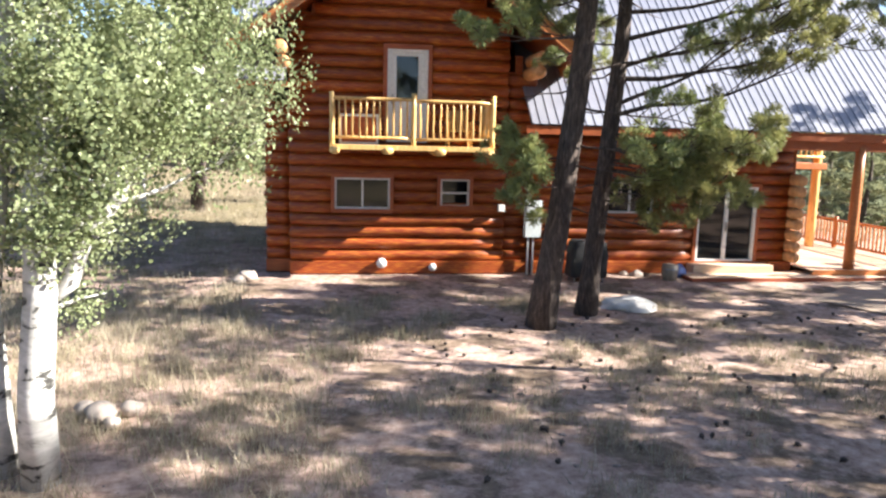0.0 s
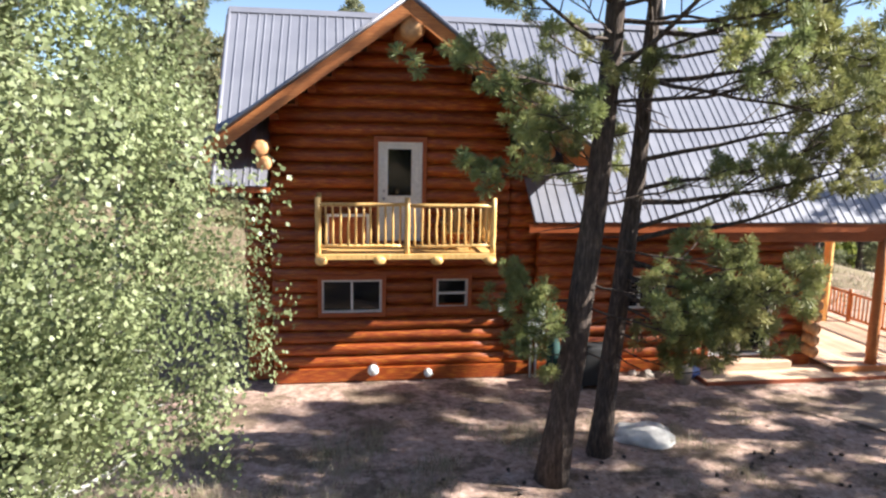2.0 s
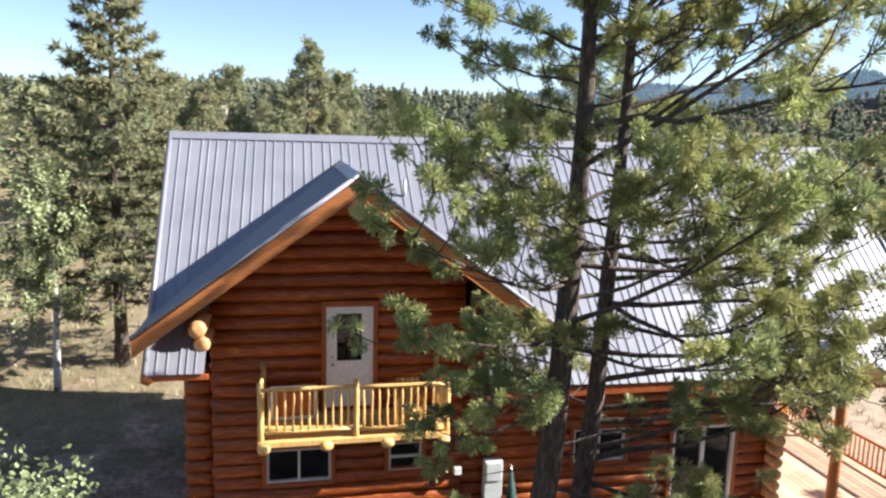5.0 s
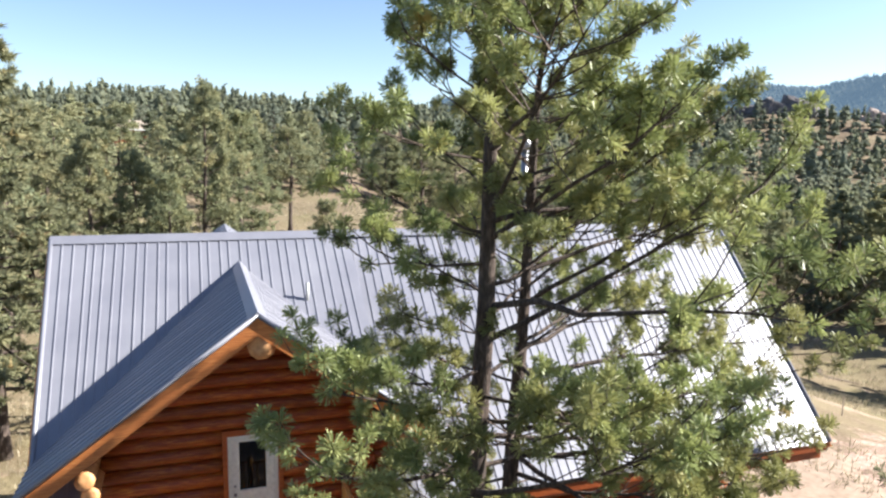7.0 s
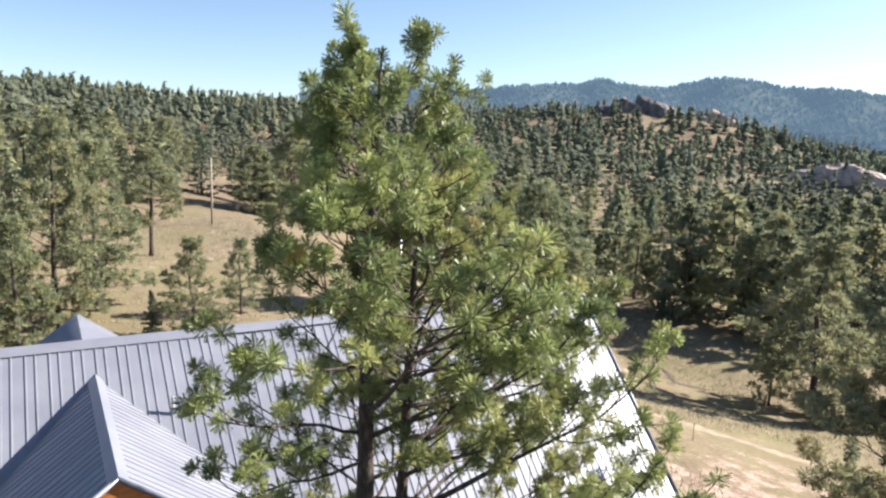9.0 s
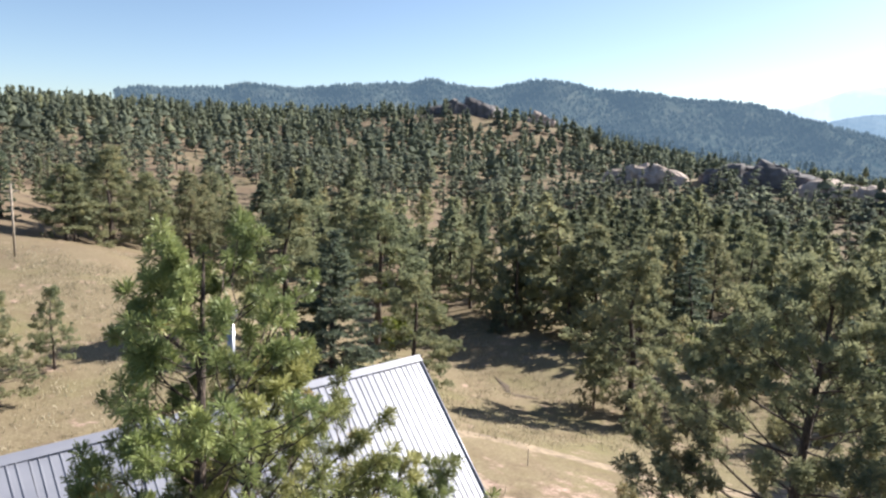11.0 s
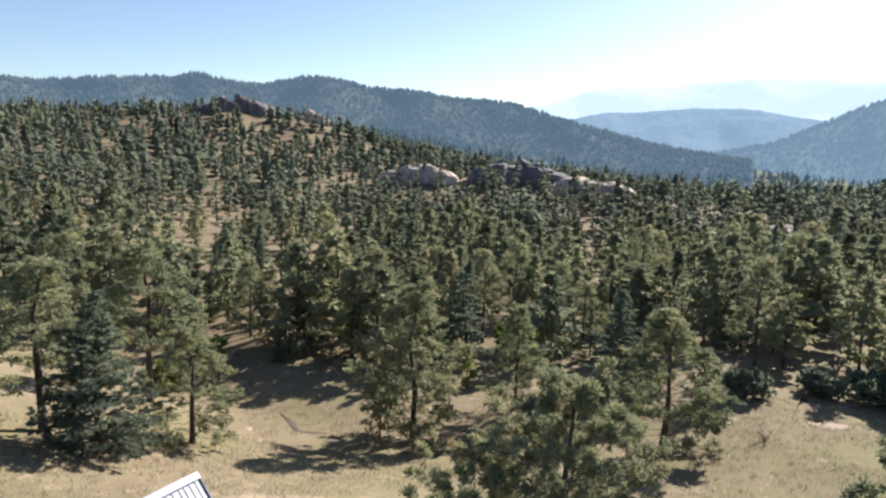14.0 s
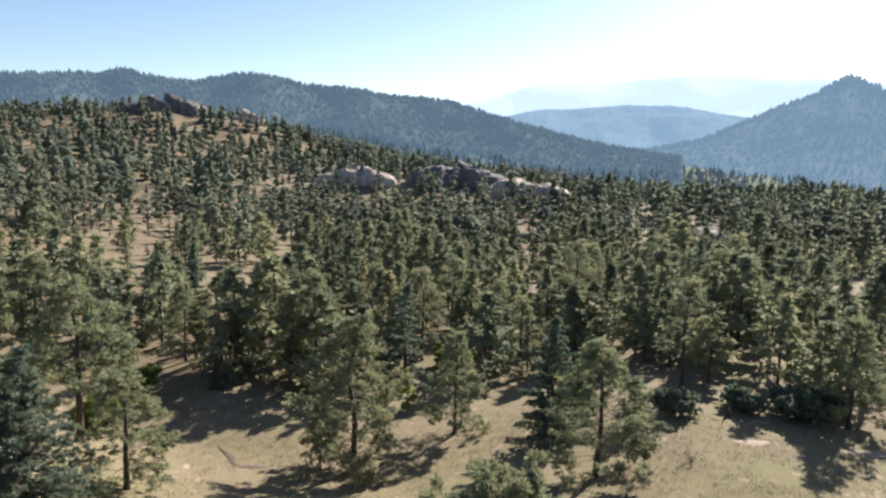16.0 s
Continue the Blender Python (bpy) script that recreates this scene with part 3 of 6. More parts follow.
# --- openings
def window(x0, x1, z0, z1, y, split):
    w = new("window")
    w.parent = house
    f = 0.05
    fr = bmesh.new()
    for a in ((x0, x1, z0, z0 + f), (x0, x1, z1 - f, z1), (x0, x0 + f, z0 + f, z1 - f), (x1 - f, x1, z0 + f, z1 - f)):
        box(a[0], a[1], y - 0.03, y + 0.12, a[2], a[3], bm=fr)
    part("frame", fr, M_VINYL, w)
    tr = bmesh.new()
    g = 0.09
    for a in ((x0 - g, x1 + g, z1 + 0.002, z1 + g), (x0 - g, x1 + g, z0 - g, z0 - 0.002), (x0 - g, x0 - 0.002, z0, z1), (x1 + 0.002, x1 + g, z0, z1)):
        box(a[0], a[1], y - 0.075, y + 0.1, a[2], a[3], bm=tr)
    part("casing", tr, M_TRIM, w, "red-brown wooden casing")
    if split == "v":
        xm = (x0 + x1) / 2
        part("mullion", box(xm - 0.025, xm + 0.025, y - 0.025, y + 0.11, z0 + f, z1 - f), M_VINYL, w)
        panes = [(x0 + f, xm - 0.025, z0 + f, z1 - f), (xm + 0.025, x1 - f, z0 + f, z1 - f)]
    else:
        zm = (z0 + z1) / 2
        part("meeting_rail", box(x0 + f, x1 - f, y - 0.025, y + 0.11, zm - 0.025, zm + 0.025), M_VINYL, w)
        panes = [(x0 + f, x1 - f, z0 + f, zm - 0.025), (x0 + f, x1 - f, zm + 0.025, z1 - f)]
    for a in panes:
        p = part("pane", box(a[0], a[1], y + 0.04, y + 0.046, a[2], a[3]), M_GLASS, w)
        p.visible_shadow = False
    return w


window(*WIN1, WY, "v")
window(*WIN2, WY, "h")
window(*WIN3, RY, "v")

# upper balcony door: white, half glazed
d = new("balcony_door")
d.parent = house
x0, x1, z0, z1 = DOOR
bm = bmesh.new()
for a in ((x0, x0 + 0.07, z0, z1), (x1 - 0.07, x1, z0, z1), (x0 + 0.07, x1 - 0.07, z1 - 0.07, z1)):
    box(a[0], a[1], WY - 0.05, WY + 0.15, a[2], a[3], bm=bm)
part("door_frame", bm, M_WHITE, d)
gx0, gx1, gz0, gz1 = -1.10, -0.57, 4.32, 5.36
bm = bmesh.new()
for a in ((x0 + 0.072, gx0, z0, z1 - 0.072), (gx1, x1 - 0.072, z0, z1 - 0.072), (gx0, gx1, z0, gz0), (gx0, gx1, gz1, z1 - 0.072)):
    box(a[0], a[1], WY + 0.0, WY + 0.05, a[2], a[3], bm=bm)
for a in ((gx0 - 0.04, gx1 + 0.04, gz1, gz1 + 0.04), (gx0 - 0.04, gx1 + 0.04, gz0 - 0.04, gz0), (gx0 - 0.04, gx0, gz0, gz1), (gx1, gx1 + 0.04, gz0, gz1)):
    box(a[0], a[1], WY - 0.02, WY + 0.02, a[2], a[3], bm=bm)
part("door_leaf", bm, M_WHITE, d, "white half-glazed door leaf")
p = part("pane", box(gx0, gx1, WY + 0.02, WY + 0.026, gz0, gz1), M_GLASS, d)
p.visible_shadow = False
bm = bmesh.new()
bmesh.ops.create_uvsphere(bm, u_segments=10, v_segments=6, radius=0.035, matrix=Matrix.Translation((x0 + 0.13, WY - 0.05, 4.25)))
part("door_knob", bm, M_STEEL, d)
bm = bmesh.new()
bmesh.ops.create_uvsphere(bm, u_segments=10, v_segments=6, radius=0.025, matrix=Matrix.Translation((x0 + 0.13, WY - 0.015, 4.42)))
part("deadbolt", bm, M_STEEL, d)
bm = bmesh.new()
g = 0.1
for a in ((x0 - g, x1 + g, z1 + 0.002, z1 + 0.12), (x0 - g, x0 - 0.002, z0, z1), (x1 + 0.002, x1 + g, z0, z1)):
    box(a[0], a[1], WY - 0.085, WY + 0.1, a[2], a[3], bm=bm)
part("casing", bm, M_TRIM, d, "red-brown wooden casing")
part("blind", box(gx0, gx1, WY + 0.09, WY + 0.095, 5.0, gz1), M_CURTAIN, d)

# sliding glass door to the porch step
d = new("sliding_door")
d.parent = house
x0, x1, z0, z1 = SLIDE
bm = bmesh.new()
for a in ((x0, x1, z0, z0 + 0.07), (x0, x1, z1 - 0.07, z1), (x0, x0 + 0.07, z0 + 0.07, z1 - 0.07), (x1 - 0.07, x1, z0 + 0.07, z1 - 0.07)):
    box(a[0], a[1], RY - 0.06, RY + 0.15, a[2], a[3], bm=bm)
part("frame", bm, M_WHITE, d)
xm = (x0 + x1) / 2
part("stile", box(xm - 0.05, xm + 0.05, RY - 0.03, RY + 0.1, z0 + 0.07, z1 - 0.07), M_WHITE, d)
for a, b in ((x0 + 0.07, xm - 0.05), (xm + 0.05, x1 - 0.07)):
    p = part("pane", box(a, b, RY + 0.03, RY + 0.036, z0 + 0.07, z1 - 0.07), M_GLASS, d)
    p.visible_shadow = False
part("handle", box(xm - 0.015, xm + 0.015, RY - 0.07, RY - 0.03, 1.15, 1.4), M_STEEL, d)
bm = bmesh.new()
for i in range(9):
    box(x0 + 0.9 + i * 0.075, x0 + 0.95 + i * 0.075, RY + 0.16, RY + 0.18, 0.45, 2.2, bm=bm)
part("vertical_blind", bm, M_CURTAIN, d)
bm = bmesh.new()
g = 0.09
for a in ((x0 - g, x1 + g, z1 + 0.002, z1 + g), (x0 - g, x0 - 0.002, z0, z1), (x1 + 0.002, x1 + g, z0, z1)):
    box(a[0], a[1], RY - 0.085, RY + 0.1, a[2], a[3], bm=bm)
part("casing", bm, M_TRIM, d)


# --- roofs
def eave_at(x):
    """Front eave of the main roof: the porch side comes down further."""
    return (16.27, 3.82) if x > WX1 - 0.2 else (15.8, 4.60)


def slope_panel(name, parent, p00, p10, p01, p11, ribs, t=0.02, rib_h=0.02, rib_w=0.04):
    """One folded sheet between four corners: p00-p10 along the ridge, p01-p11 along the eave, with raised ribs."""
    p00, p10, p01, p11 = map(Vector, (p00, p10, p01, p11))
    n = (p10 - p00).cross(p01 - p00).normalized()
    if n.z < 0:
        n = -n
    w = (p10 - p00).length
    prof = [(0.0, 0.0)]
    for r in ribs:
        c = min(max(r * w, rib_w), w - rib_w) / w
        e, g = rib_w / 2 / w, rib_w / 3.2 / w
        prof += [(c - e, 0.0), (c - g, rib_h), (c + g, rib_h), (c + e, 0.0)]
    prof.append((1.0, 0.0))
    prof += [(1.0, -t), (0.0, -t)]
    bm = bmesh.new()
    up = [bm.verts.new(p00.lerp(p10, f) + n * h) for f, h in prof]
    lo = [bm.verts.new(p01.lerp(p11, f) + n * h) for f, h in prof]
    m = len(prof)
    for i in range(m):
        j = (i + 1) % m
        bm.faces.new((up[i], up[j], lo[j], lo[i]))
    bm.faces.new(lo)
    bm.faces.new(up[::-1])
    bmesh.ops.recalc_face_normals(bm, faces=bm.faces)
    return part(name, bm, M_ROOF, parent)


main_roof = new("main_roof")
main_roof.parent = house
RX0, RX1 = -5.06, 14.36
def main_x(x, f):
    """The verges run slightly inwards from ridge to eave."""
    return x + f * (0.37 * max(0.0, 1 - (x - RX0) / 1.5) - 0.5 * max(0.0, min(1.0, (x - 3) / (RX1 - 3))))


cuts = [RX0, -4.3, WX0]
cuts += [WX0 + (WX1 - WX0) * i / 12 for i in range(1, 13)]
cuts += [WX1 + (RX1 - WX1) * i / 13 for i in range(1, 14)]
for a, b in zip(cuts, cuts[1:]):
    lows = []
    for x in (a, b - 0.004):
        ey, ez = eave_at((a + b) / 2)
        f = 1.0
        if WX0 - 0.01 <= a and b <= WX1 + 0.01:
            # stop at the valley where the wing's roof runs in
            s = (RIDGE_Z - ez) / (RIDGE_Y - ey)
            zv = GZ - GS * abs(x - GX) - 0.03
            f = (RIDGE_Z - zv) / (RIDGE_Z - ez)
        lows.append((main_x(x, f), RIDGE_Y + (ey - RIDGE_Y) * f, RIDGE_Z + (ez - RIDGE_Z) * f))
    k = max(1, round((b - a) / 0.245))
    slope_panel("roof_panel", main_roof, (a, RIDGE_Y, RIDGE_Z), (b - 0.004, RIDGE_Y, RIDGE_Z), lows[0], lows[1], [i / k for i in range(k)] if a > RX0 else [i / k for i in range(1, k)])
slope_panel("rear_panel", main_roof, (RX0, RIDGE_Y, RIDGE_Z), (RX1, RIDGE_Y, RIDGE_Z), (RX0 + 0.2, 24.8, 5.6), (RX1 - 0.2, 24.8, 5.6), [i / 59 for i in range(60)])
bm = bmesh.new()
vs = []
for x in (RX0 - 0.02, RX1 + 0.02):
    vs.append([bm.verts.new((x, RIDGE_Y + dy, RIDGE_Z + dz)) for dy, dz in ((-0.2, -0.10), (0, 0.075), (0.2, -0.10), (0, 0.03))])
for i in range(4):
    bm.faces.new((vs[0][i], vs[0][(i + 1) % 4], vs[1][(i + 1) % 4], vs[1][i]))
bm.faces.new(vs[0][::-1])
bm.faces.new(vs[1])
part("ridge_cap", bm, M_ROOF, main_roof)
# verge trims
for x, k in ((RX0, 0.37), (RX1, -0.5)):
    e = eave_at(x)
    V, F = tube([(x, RIDGE_Y, RIDGE_Z + 0.01), (x + k, e[0], e[1] + 0.01)], [0.05, 0.05], 6)
    part("verge_trim", mesh_np("verge_trim", V, F, [M_ROOF]), M_ROOF, main_roof)
    V, F = tube([(x + 0.03 * (1 if k > 0 else -1), RIDGE_Y, RIDGE_Z - 0.16), (x + k + 0.03 * (1 if k > 0 else -1), e[0] + 0.02, e[1] - 0.14)], [0.12, 0.12], 4)
    part("verge_board", mesh_np("verge_board", V, F, [M_FASCIA]), M_FASCIA, main_roof)
# eave boards
for a, b in ((RX0 + 0.42, WX0 + 0.1), (WX1 - 0.1, 13.8)):
    ea, eb = eave_at(a), eave_at(b)
    part("eave_board", box(a, b, eb[0] + 0.04, eb[0] + 0.10, eb[1] - (0.25 if a > 0 else 0.14), eb[1] - 0.035, 0.01), M_TRIM, main_roof)

wing_roof = new("wing_roof")
wing_roof.parent = house
for s in (-1, 1):
    n = 6
    back = 21.3
    for i in range(n):
        a, b = FY + (back - FY) * i / n, FY + (back - FY) * (i + 1) / n - 0.004
        slope_panel("roof_panel", wing_roof, (GX, a, GZ), (GX, b, GZ), (GX + s * GH, a, GZ - GS * GH), (GX + s * GH, b, GZ - GS * GH), (0.02, 0.25, 0.5, 0.75), rib_h=0.022)
    # barge board and soffit of the overhang
    e = Vector((GX + s * GH, FY, GZ - GS * GH))
    top_p = Vector((GX, FY, GZ))
    dn = Vector((0, 0, 1))
    bm = bmesh.new()
    lo = [Vector((top_p.x, FY - 0.02, GZ - 0.06)), Vector((e.x, FY - 0.02, e.z - 0.06)), Vector((e.x, FY - 0.02, e.z - 0.36)), Vector((top_p.x, FY - 0.02, GZ - 0.38))]
    f = [bm.verts.new(v) for v in lo]
    g = [bm.verts.new(v + Vector((0, 0.05, 0))) for v in lo]
    bm.faces.new(f)
    bm.faces.new(g[::-1])
    for i in range(4):
        bm.faces.new((f[i], g[i], g[(i + 1) % 4], f[(i + 1) % 4]))
    bmesh.ops.recalc_face_normals(bm, faces=bm.faces)
    part("barge_board", bm, M_FASCIA, wing_roof, "orange-brown barge board")
    bm = bmesh.new()
    q = [Vector((GX, FY + 0.04, GZ - 0.10)), Vector((e.x, FY + 0.04, e.z - 0.10)), Vector((e.x, 21.2, e.z - 0.10)), Vector((GX, 21.2, GZ - 0.10))]
    f = [bm.verts.new(v) for v in q]
    g = [bm.verts.new(v - Vector((0, 0, 0.05))) for v in q]
    bm.faces.new(f)
    bm.faces.new(g[::-1])
    for i in range(4):
        bm.faces.new((f[i], g[i], g[(i + 1) % 4], f[(i + 1) % 4]))
    bmesh.ops.recalc_face_normals(bm, faces=bm.faces)
    part("soffit", bm, M_TRIM, wing_roof)
    part("eave_board", box(min(e.x, e.x - s * 0.06), max(e.x, e.x - s * 0.06), FY + 0.05, 19.0, e.z - 0.34, e.z - 0.05), M_FASCIA, wing_roof)
    V, F = tube([(GX, FY - 0.03, GZ + 0.01), (e.x, FY - 0.03, e.z + 0.01)], [0.045, 0.045], 4)
    part("verge_trim", mesh_np("verge_trim", V, F, [M_ROOF]), M_ROOF, wing_roof)
bm = bmesh.new()
vs = []
for y in (FY - 0.05, 21.3):
    vs.append([bm.verts.new((GX + dx, y, GZ + dz)) for dx, dz in ((-0.17, -0.08), (0, 0.07), (0.17, -0.08), (0, 0.02))])
for i in range(4):
    bm.faces.new((vs[0][i], vs[0][(i + 1) % 4], vs[1][(i + 1) % 4], vs[1][i]))
bm.faces.new(vs[0][::-1])
bm.faces.new(vs[1])
bmesh.ops.recalc_face_normals(bm, faces=bm.faces)
part("ridge_cap", bm, M_ROOF, wing_roof)

rear_roof = new("rear_wing_roof")
rear_roof.parent = house
for s in (-1, 1):
    slope_panel("roof_panel", rear_roof, (-0.98, 22.2, 8.88), (-0.98, 25.2, 8.88), (-0.98 + s * 3.85, 22.2, 8.88 - GS * 3.85), (-0.98 + s * 3.85, 25.2, 8.88 - GS * 3.85), [i / 20 for i in range(21)])

# vent pipe on the front slope
V, F = tube([(0.72, 19.9, 7.4), (0.72, 19.9, 8.02)], [0.04, 0.04], 10)
part("vent_pipe", mesh_np("vent_pipe", V, F, [M_METAL]), M_METAL, main_roof, "thin metal vent pipe")
# metal stove flue near the far end, with a cap
fl = new("flue")
fl.parent = house
V, F = tube([(7.62, 22.4, 7.9), (7.62, 22.4, 11.3)], [0.11, 0.11], 12)
part("flue_pipe", mesh_np("flue_pipe", V, F, [M_STEEL]), M_STEEL, fl, "dull steel flue pipe")
V, F = tube([(7.62, 22.4, 11.32), (7.62, 22.4, 11.46), (7.62, 22.4, 11.72)], [0.2, 0.2, 0.05], 12)
part("cap", mesh_np("cap", V, F, [M_STEEL]), M_STEEL, fl)

# --- balcony
balcony = new("balcony")
balcony.parent = house
BX0, BX1, BY = -2.62, 1.04, 15.72
DZ = 3.22
for i in range(9):
    y0 = BY - 0.06 + i * 0.155
    part("deck_board", box(BX0 - 0.03, BX1 + 0.03, y0, y0 + 0.148, DZ - 0.03, DZ, 0.004), M_PEELED, balcony)
part("rim_beam", box(BX0 - 0.05, BX1 + 0.05, BY - 0.10, BY - 0.062, DZ - 0.11, DZ + 0.005, 0.01), M_PEELED, balcony)
for i, x in enumerate((BX0 + 0.05, BX0 + 1.26, BX0 + 2.45, BX1 - 0.08)):
    V, F = log_mesh(1.75, 0.115, seed=20 + i)
    V = np.stack([V[:, 1] * 1.1 + x, V[:, 0] + BY - 0.2, V[:, 2] * 0.8 + DZ - 0.125], 1)
    part("joist", mesh_np("joist", V, F, [M_PEELED]), M_PEELED, balcony)
posts = [(BX0, BY), (-0.79, BY), (BX1, BY), (BX0, WY - 0.12), (BX1, WY - 0.12)]
for i, (x, y) in enumerate(posts):
    round_post("post", (x, y, DZ - 0.1), (x, y, DZ + 1.17), 0.062, 0.056, M_PEELED, balcony, seed=i)
rng_b = random.Random(5)
for (xa, ya), (xb, yb), nb in ((posts[0], posts[1], 11), (posts[1], posts[2], 11), (posts[0], posts[3], 7), (posts[2], posts[4], 7)):
    for zz, r in ((DZ + 1.02, 0.042), (DZ + 0.16, 0.036)):
        round_post("rail", (xa, ya, zz + rng_b.uniform(-0.02, 0.02)), (xb, yb, zz + rng_b.uniform(-0.02, 0.02)), r, r * 0.92, M_PEELED, balcony, seed=rng_b.randint(0, 999), wob=0.06)
    for i in range(nb):
        f = (i + 1) / (nb + 1)
        x, y = xa + (xb - xa) * f, ya + (yb - ya) * f
        round_post("baluster", (x, y, DZ + 0.15), (x + rng_b.uniform(-0.012, 0.012), y, DZ + 1.03), 0.026, 0.022, M_PEELED, balcony, 7, seed=i)

# --- porch on the sunny side
porch = new("porch")
porch.parent = house
for i in range(5):
    y0 = 15.95 + i * 0.2
    part("step_board", box(6.35, 14.4, y0, y0 + 0.19, 0.06, 0.10, 0.006), M_DECK, porch)
part("step_skirt", box(6.33, 14.42, 15.92, 15.95, -0.08, 0.095), M_DECKRED, porch)
part("step_skirt", box(6.31, 6.34, 15.95, 16.95, -0.08, 0.095), M_DECKRED, porch)
part("door_step", box(6.7, 8.95, 16.62, 17.04, 0.105, 0.30, 0.012), M_DECK, porch)
for i in range(19):
    x0 = 9.85 + i * 0.2
    part("deck_board", box(x0, x0 + 0.19, 16.3, 24.0, 0.20, 0.24, 0.006), M_DECK, porch)
part("deck_skirt", box(9.85, 13.65, 16.26, 16.295, 0.102, 0.238), M_FASCIA, porch)
part("porch_beam", box(6.6, 13.7, 16.38, 16.58, 3.34, 3.60, 0.02), M_TRIM, porch)
for i, (x, y, zt) in enumerate(((11.0, 16.45, 3.45), (12.75, 20.6, 6.2))):
    round_post("porch_post", (x, y, 0.1), (x, y, zt), 0.14, 0.12, M_FASCIA if i == 0 else M_PEELED, porch, 12, seed=31 + i)
for (xa, ya), (xb, yb), nb in (((13.5, 16.5), (13.5, 20.4), 24), ((13.5, 20.4), (13.5, 23.9), 22)):
    for zz in (1.13, 0.38):
        round_post("rail", (xa, ya, zz), (xb, yb, zz), 0.045, 0.04, M_FASCIA, porch, seed=3)
    for i in range(nb):
        f = (i + 0.5) / nb
        x, y = xa + (xb - xa) * f, ya + (yb - ya) * f
        round_post("baluster", (x, y, 0.36), (x, y, 1.13), 0.028, 0.026, M_FASCIA, porch, 6, seed=i)
    round_post("rail_post", (xb, yb, 0.2), (xb, yb, 1.25), 0.07, 0.065, M_FASCIA, porch, seed=9)
# upper deck behind the porch
part("upper_deck", box(9.85, 12.9, 20.3, 24.0, 2.75, 2.95, 0.02), M_FASCIA, porch)
for zz in (3.85, 3.15):
    round_post("upper_rail", (9.9, 20.35, zz), (12.8, 20.35, zz), 0.045, 0.04, M_PEELED, porch, seed=5)
for i in range(15):
    round_post("baluster", (10.0 + i * 0.18, 20.35, 3.15), (10.0 + i * 0.18, 20.35, 3.85), 0.028, 0.026, M_PEELED, porch, 6, seed=i)

# --- things fixed to the front wall
meter = new("meter_box")
meter.parent = house
part("cabinet", box(2.20, 2.62, 16.84, 17.04, 0.98, 1.92, 0.015), M_CABINET, meter, "pale grey electric cabinet")
part("lid", box(2.24, 2.58, 16.815, 16.838, 1.45, 1.87, 0.006), M_CABINET, meter)
for x in (2.32, 2.45):
    V, F = tube([(x, 16.95, -0.1), (x, 16.95, 0.98)], [0.03, 0.03], 8)
    part("conduit", mesh_np("conduit", V, F, [M_VINYL]), M_VINYL, meter)
part("outlet_box", box(1.50, 1.66, 16.86, 17.0, 1.63, 1.80, 0.01), M_WHITE, house, "small white outlet box")


def rock(name, x, y, z, r, seed, material=None, squash=0.7, sub=3):
    bm = bmesh.new()
    bmesh.ops.create_icosphere(bm, subdivisions=sub, radius=1)
    for v in bm.verts:
        k = 1 + 0.32 * noise.noise(v.co * 1.3 + Vector((seed, 0, 0))) + 0.12 * noise.noise(v.co * 3.7 + Vector((0, seed, 0)))
        v.co = Vector((v.co.x * r * k, v.co.y * r * k * 0.9, v.co.z * r * k * squash))
    for f in bm.faces:
        f.smooth = True
    me = bpy.data.meshes.new(name)
    bm.to_mesh(me)
    bm.free()
    me.materials.append(material or M_ROCK)
    ob = new(name, me)
    ob.matrix_world = Matrix.Translation((x, y, z))
    return ob


for x, z, r in ((-1.42, 0.30, 0.13), (-0.14, 0.20, 0.10)):
    V, F = tube([(x, WY - 0.25, z), (x, WY - 0.2, z), (x, WY - 0.08, z)], [r * 0.8, r, r * 0.9], 12)
    part("exhaust_hood", mesh_np("exhaust_hood", V, F, [M_WHITE]), M_WHITE, house, "white vent hood on the sill")

# ---------------------------------------------------------------- yard things
# covered grill
grill = new("covered_grill")
grill.location = (3.62, 16.15, 0)
tagged(grill, "barbecue grill under a fitted black cover by the wall", "grill")
bm = box(-0.48, 0.48, -0.28, 0.28, 0.10, 1.02, 0.09)
bmesh.ops.subdivide_edges(bm, edges=bm.edges[:], cuts=2, use_grid_fill=True)
for v in bm.verts:
    v.co += Vector((noise.noise(v.co * 4), noise.noise(v.co * 4 + Vector((9, 0, 0))), 0)) * 0.04
    if v.co.z > 0.8:
        v.co.x *= 0.86
for f in bm.faces:
    f.smooth = True
part("cover", bm, M_BLACK, grill)
for x in (-0.36, 0.36):
    for y in (-0.2, 0.2):
        V, F = tube([(x, y, 0), (x, y, 0.12)], [0.03, 0.03], 8)
        part("leg", mesh_np("leg", V, F, [M_STEEL]), M_STEEL, grill)

# furled patio umbrella leaning by the cabinet
umb = new("furled_umbrella")
umb.location = (2.85, 16.75, 0)
tagged(umb, "furled dark green patio umbrella leaning on the log wall", "umbrella")
V, F = tube([(0, 0, 0), (0, 0.2, 1.75)], [0.02, 0.02], 8)
part("pole", mesh_np("pole", V, F, [M_STEEL]), M_STEEL, umb)
V, F = tube([(0, 0.03, 0.3), (0, 0.06, 0.6), (0, 0.12, 1.1), (0, 0.19, 1.62)], [0.17, 0.16, 0.10, 0.03], 12, 0.15, np.random.default_rng(3))
part("canopy", mesh_np("canopy", V, F, [M_GREENCLOTH]), M_GREENCLOTH, umb)

